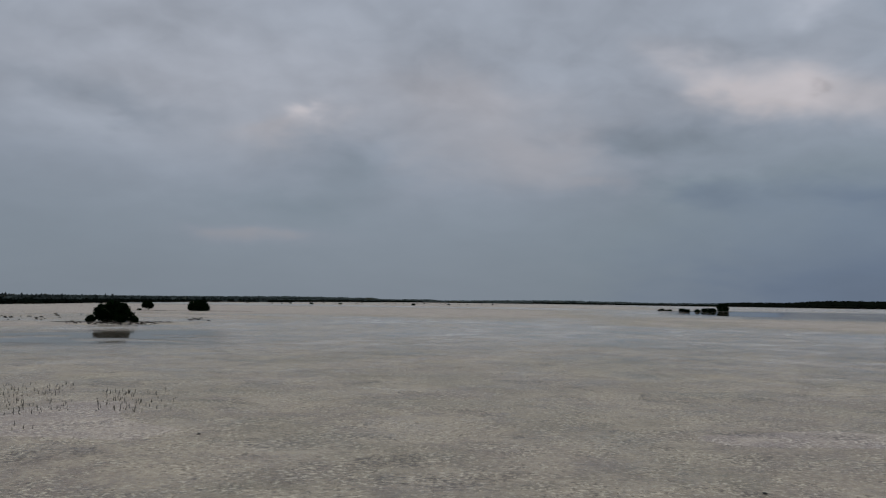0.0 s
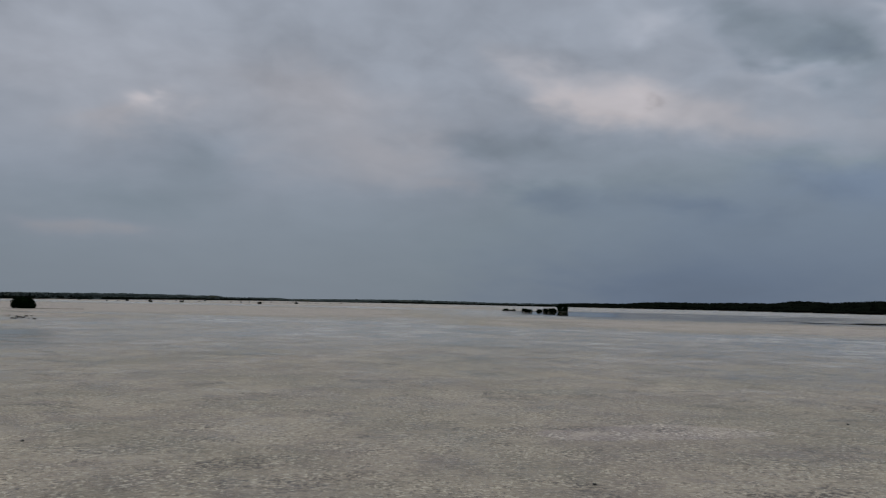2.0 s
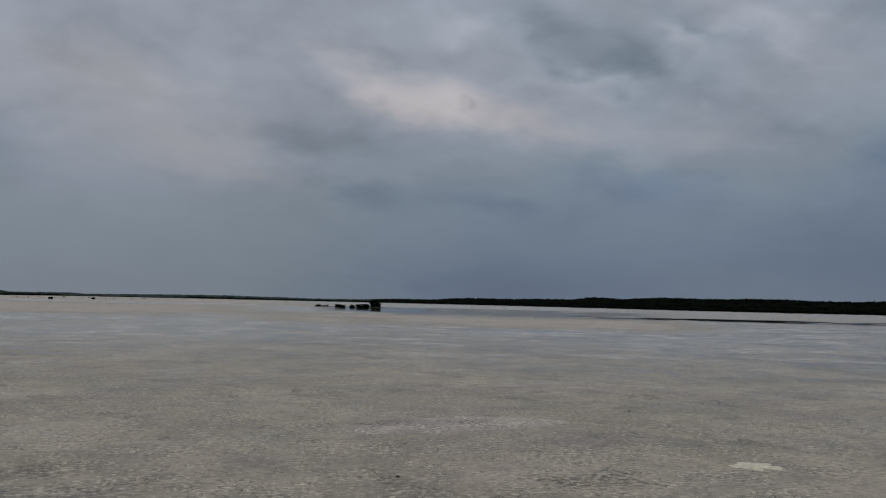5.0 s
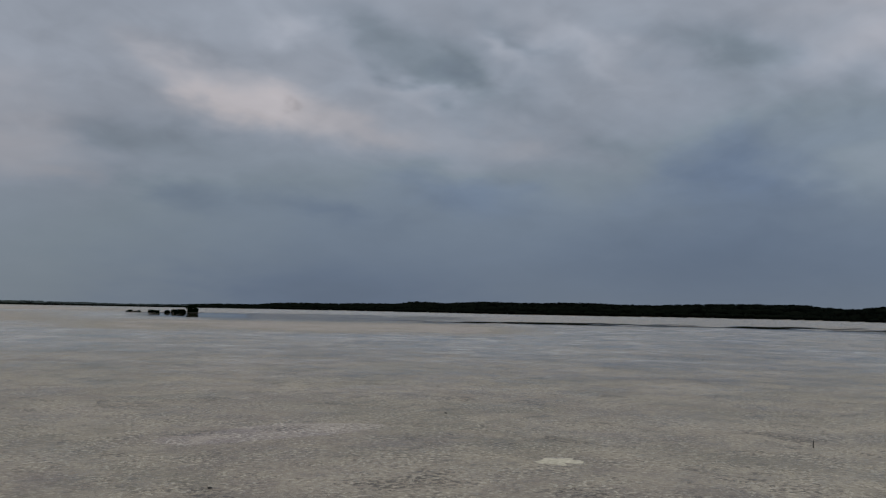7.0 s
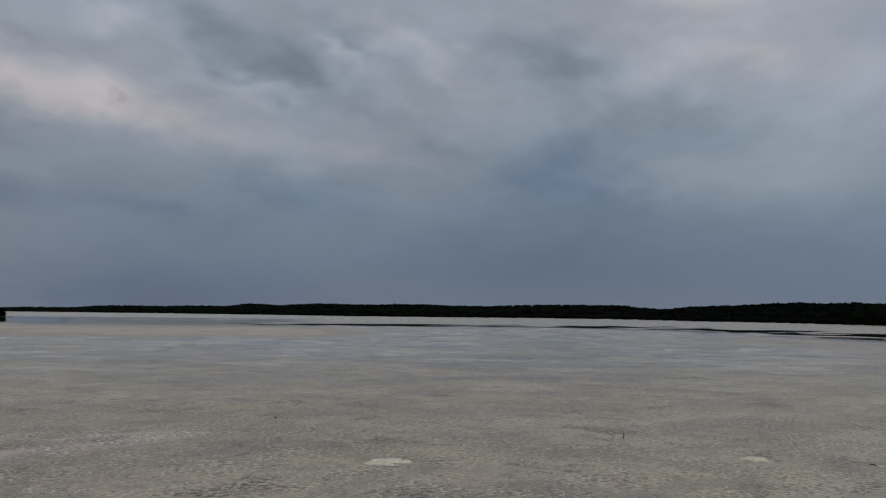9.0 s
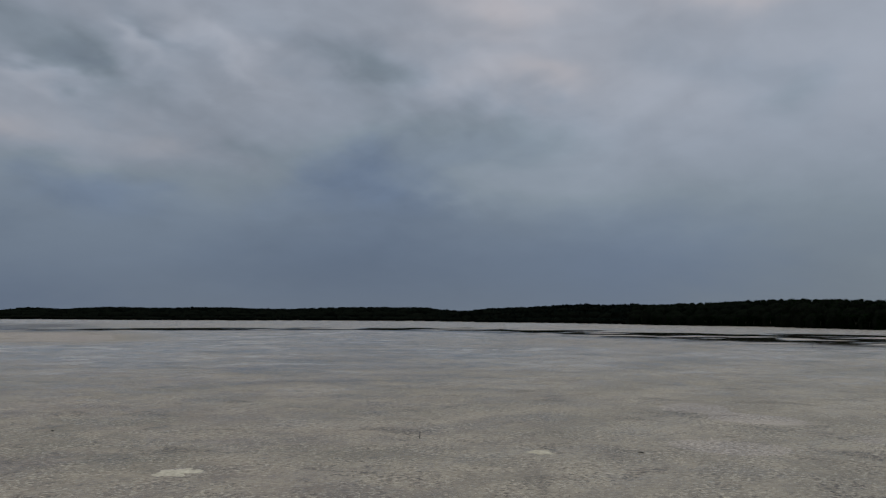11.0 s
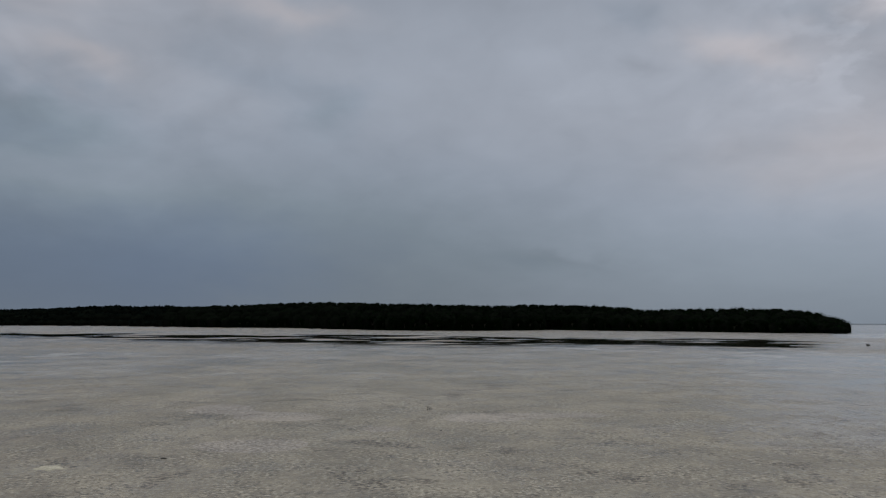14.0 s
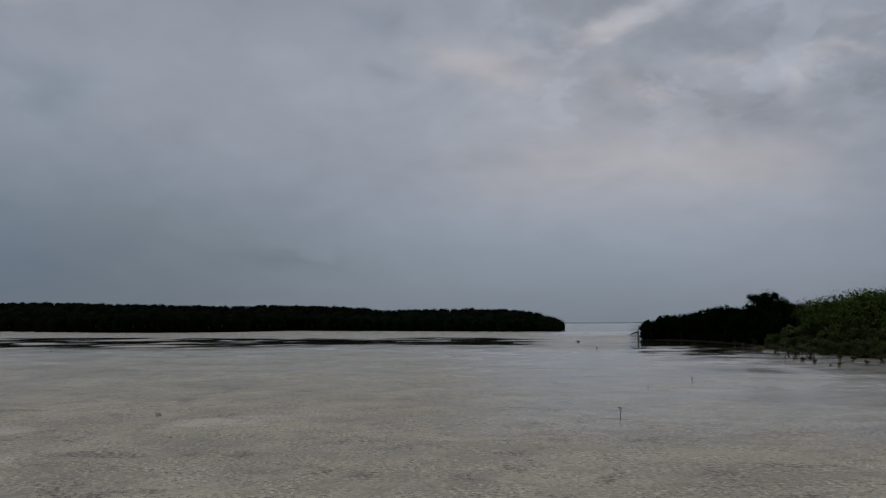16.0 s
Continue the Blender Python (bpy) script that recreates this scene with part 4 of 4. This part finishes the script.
for n in range(26):
    spot = polar(22.3 + 6.0 * rng.random(), 92 + 30 * rng.random() ** 1.5)
    lumps.append((spot.x, spot.y, 0.08 + 0.13 * rng.random()))
for n in range(14):
    spot = polar(15.7 + 1.6 * rng.random(), 92 + 16 * rng.random())
    lumps.append((spot.x, spot.y, 0.08 + 0.12 * rng.random()))
scatter(peat, lumps, "peat clods on the flat")


def sand_mound(x, y, wide, deep, tall, seed, label):
    r = np.random.default_rng(seed)
    verts, faces, n, rings_in = [(0, 0, tall)], [], 28, 7
    edge = [1 + 0.2 * math.sin(2 * a + seed) + 0.12 * math.sin(5 * a + 2 * seed) + 0.3 * r.normal() * 0.5 for a in np.linspace(0, 6.283, n, endpoint=False)]
    for k in range(1, rings_in + 1):
        t = k / rings_in
        for i in range(n):
            a = 6.283 * i / n
            verts.append((wide * t * edge[i] * math.cos(a), deep * t * edge[i] * math.sin(a), tall * (1 - t * t) * (0.8 + 0.4 * r.random()) - 0.03 * t**4))
    for i in range(n):
        faces.append((0, 1 + i, 1 + (i + 1) % n))
        for k in range(rings_in - 1):
            a, b = 1 + k * n + i, 1 + k * n + (i + 1) % n
            faces.append((a, a + n, b + n, b))
    ob = new("sand_mound", mesh("sand_mound", verts, faces, SAND, True))
    ob.matrix_basis = pose(x, y, max(ground_at(x, y), 0.0), 0, 0, math.degrees(math.atan2(-x, y)))
    return tagged(ob, label, "sand mound", group="sand mounds")


sand_mound(10.28, 10.22, 0.44, 0.50, 0.022, 1, "low mound of pale dry sand on wet mud")
sand_mound(15.5, 5.76, 0.26, 0.34, 0.018, 2, "small mound of pale sand on wet mud")


# ---- breathing roots ----
def breathing_root(seed):
    r = np.random.default_rng(seed)
    bend = r.normal(size=2) * 0.02
    v, f = tube([(0, 0, -0.08), (bend[0], bend[1], 0.45), (bend[0] * 2.5, bend[1] * 2.5, 0.85), (bend[0] * 3, bend[1] * 3, 1.0)], [0.050, 0.042, 0.030, 0.010], 6)
    return tagged(new("breathing_root", mesh("breathing_root", v, f, ROOT, True)), "thin dark mangrove breathing root standing in shallow water", "root")


roots_kinds = [breathing_root(120 + n) for n in range(5)]
bed = []
while len(bed) < 190:
    spot = polar(23.9 + 5.3 * rng.random(), 19.4 + 6.6 * rng.random())
    if lattice_noise(np.array(spot.x * 0.9), np.array(spot.y * 0.9), 9) > -0.6:
        bed.append((spot.x, spot.y))
while len(bed) < 292:
    spot = polar(17.2 + 5.4 * rng.random() ** 0.5, 19.2 + 4.4 * rng.random())
    if lattice_noise(np.array(spot.x * 0.9), np.array(spot.y * 0.9), 11) > -0.6:
        bed.append((spot.x, spot.y))
bed += [(-7.9, 15.34), (-7.75, 15.45), (-7.6, 15.5), (-8.1, 15.8)]
used = set()
for n, (x, y) in enumerate(bed):
    src = roots_kinds[n % 5]
    m = pose(x, y, max(ground_at(x, y), -0.02), 2 * rng.normal(), 2 * rng.normal(), 360 * rng.random())
    ob = copy_thing(src, m) if src in used else src
    used.add(src)
    ob.matrix_basis = m
    tall = 0.035 + 0.085 * rng.random() ** 1.4
    ob.scale = (0.13 + 0.06 * rng.random(), 0.15, tall)
    tagged(ob, group="bed of breathing roots")


# ---- seedlings and sticks ----
def seedling(x, y, tall, seed, leafy, label, lean=(0.0, 0.0)):
    """A mangrove seedling: one thin stem and a tuft of thick leaves."""
    r = np.random.default_rng(seed)
    top = new("mangrove_seedling")
    top.empty_display_size = 0.1
    lx, ly = lean
    v, f = tube([(0, 0, -0.06), (lx * 0.3, ly * 0.3, 0.4 * tall), (lx * 0.8, ly * 0.8, 0.8 * tall), (lx, ly, tall)], [0.013, 0.011, 0.009, 0.006], 6)
    part("stem", mesh("stem", v, f, ROOT, True), top)
    for n in range(leafy):
        a, s = 2.4 * n + r.random(), 0.065 * (0.8 + 0.5 * r.random()) * max(1, tall / 0.35)
        c, d = math.cos(a), math.sin(a)
        z = tall * (0.97 - 0.09 * (n // 2))
        lift = s * (0.5 + 0.9 * r.random())
        verts = [(lx, ly, z), (lx + 0.5 * s * c - 0.22 * s * d, ly + 0.5 * s * d + 0.22 * s * c, z + lift * 0.7), (lx + s * c, ly + s * d, z + lift), (lx + 0.5 * s * c + 0.22 * s * d, ly + 0.5 * s * d - 0.22 * s * c, z + lift * 0.6), (lx + 0.5 * s * c, ly + 0.5 * s * d, z + lift * 0.4)]
        part("leaf", mesh("leaf", verts, [(0, 4, 1), (1, 4, 2), (2, 4, 3), (3, 4, 0)], LEAF), top)
    top.location = (x, y, max(ground_at(x, y), -0.03))
    return tagged(top, label, "seedling", group="seedlings on the flat")


seedling(19.54, -13.03, 0.31, 1, 6, "slim mangrove seedling with a dark leaf tuft in shallow water")
seedling(28.69, -22.21, 0.28, 2, 5, "slim mangrove seedling standing in grey water")
seedling(27.73, -19.43, 0.27, 3, 0, "bare upright seedling stem in grey water")
seedling(57.7, -34.9, 0.58, 4, 7, "tall thin mangrove seedling in the tidal gap")
seedling(37.2, -34.9, 0.58, 5, 3, "thin bare sapling before the point", (0.05, 0.0))
seedling(87.7, 7.4, 0.42, 6, 5, "small mangrove seedling by the channel")
seedling(91.6, 7.8, 0.25, 7, 4, "very small mangrove seedling by the channel")
seedling(105.3, -38.0, 0.66, 8, 5, "mangrove seedling at the channel's edge")
seedling(46.2, -15.4, 0.22, 9, 4, "very small mangrove seedling on the wet flat")
seedling(15.88, 8.78, 0.15, 10, 0, "short leaning stick in wet mud", (0.035, 0.01))


def twig(x, y, turn, seed):
    r = np.random.default_rng(seed)
    pieces = []
    for n in range(3):
        o = (0.05 * n - 0.05, 0.02 * r.normal())
        pieces.append(tube([(o[0], o[1], -0.03), (o[0] - 0.02, o[1], 0.05), (o[0] + 0.01, o[1], 0.09), (o[0] + 0.05, o[1], 0.10)], [0.010, 0.009, 0.008, 0.004], 6))
    v, f = joined(pieces)
    ob = new("curled_twig", mesh("curled_twig", v, f, TWIG_SHADE, True))
    ob.matrix_basis = pose(x, y, max(ground_at(x, y), 0.0), 0, 0, turn)
    return tagged(ob, "curled dark twig poking out of the mud", "twig")


twig(25.2, -1.31, 90, 1)


def driftwood(points, radii, label, mat=None):
    v, f = tube(points, radii, 7)
    return tagged(new("driftwood", mesh("driftwood", v, f, mat or DRIFT, True)), label, "driftwood")


driftwood([(16.39, 3.93, 0.010), (16.41, 4.0, 0.016), (16.44, 4.07, 0.010)], [0.008, 0.013, 0.006], "short dark stick lying on the mud", ROOT)
# dead limbs hanging over the water at the tip of the point
tip = polar(-123.7, 116)
left = Vector((0.554, 0.832, 0.0))
driftwood([tip + Vector((0, 0, -0.2)), tip + 0.06 * left + Vector((0, 0, 1.0)), tip + Vector((0, 0, 1.9))], [0.13, 0.11, 0.06], "pale dead trunk at the tip of the point")
driftwood([tip + Vector((0, 0, 1.15)), tip + 0.45 * left + Vector((0, 0, 1.10)), tip + 0.85 * left + Vector((0, 0, 0.92)), tip + 1.25 * left + Vector((0, 0, 0.62))], [0.12, 0.10, 0.08, 0.03], "dark dead limb reaching over the water", ROOT)
for n, d in enumerate((0.15, 0.4, 0.65, 0.9)):
    driftwood([tip + d * left + Vector((0, 0, -0.2)), tip + (d + 0.05) * left + Vector((0, 0, 0.5)), tip + d * left + Vector((0, 0, 1.05 - 0.15 * n))], [0.03, 0.03, 0.03], "thin dead stilt root in the water", ROOT)


# ---- crumbs of shell and mud strewn over the near flat ----
CRUMB = plain_material("pale_shell_crumb", (0.46, 0.39, 0.30), (0.62, 0.54, 0.43), 3.0, 0.9, 0.3, 0.01, 0.1)
CLOT = plain_material("dark_mud_crumb", (0.13, 0.108, 0.085), (0.24, 0.20, 0.156), 3.0, 0.8, 0.3, 0.01, 0.2)


def crumbs(name, count, least, most, flat, mat, seed, bed, label):
    """Small flattened six-sided lumps, thicker in some beds than in others."""
    r = np.random.default_rng(seed)
    az = np.radians(r.uniform(-150, 38, count * 3))
    d = np.sqrt(r.uniform(5.5**2, 24.0**2, count * 3))
    x, y = -np.sin(az) * d, np.cos(az) * d
    here = lattice_noise(x / 3.1 + bed, y / 3.1, seed) + 0.6 * lattice_noise(x / 0.9, y / 0.9, seed + 1)
    keep = np.flatnonzero(r.random(count * 3) < np.clip(0.35 + 0.8 * here, 0.04, 1))[:count]
    x, y = x[keep], y[keep]
    z = np.maximum(flats(x, y)[0], -0.01)
    n = len(keep)
    wide = least * (most / least) ** (r.random(n) ** 2.0)
    turn, long = r.uniform(0, 6.28, n), r.uniform(0.45, 1.0, n)
    ring = np.arange(6) * 6.2832 / 6
    u, v = np.cos(ring)[None] * wide[:, None], np.sin(ring)[None] * (wide * long)[:, None]
    u, v = u * r.uniform(0.7, 1.2, (n, 6)), v * r.uniform(0.7, 1.2, (n, 6))
    c, q = np.cos(turn)[:, None], np.sin(turn)[:, None]
    base = np.stack([x[:, None] + c * u - q * v, y[:, None] + q * u + c * v, np.repeat((z - 0.006)[:, None], 6, 1)], -1)
    top = np.stack([x, y, z + flat * wide * r.uniform(0.6, 1.3, n)], -1)[:, None]
    verts = np.concatenate([base, top], 1).reshape(-1, 3)
    k = np.arange(6)
    tri = np.stack([k, (k + 1) % 6, np.full(6, 6)], -1)
    faces = (tri[None] + 7 * np.arange(n)[:, None, None]).reshape(-1, 3)
    return tagged(new(name, mesh(name, verts, faces, mat)), label, "crumbs", kind="stuff")


crumbs("shell_crumbs", 36000, 0.014, 0.060, 0.16, CRUMB, 31, 0.0, "small pale crumbs of shell and dried lime mud")
crumbs("mud_crumbs", 7000, 0.010, 0.036, 0.25, CLOT, 37, 5.0, "small dark wet crumbs of mud")
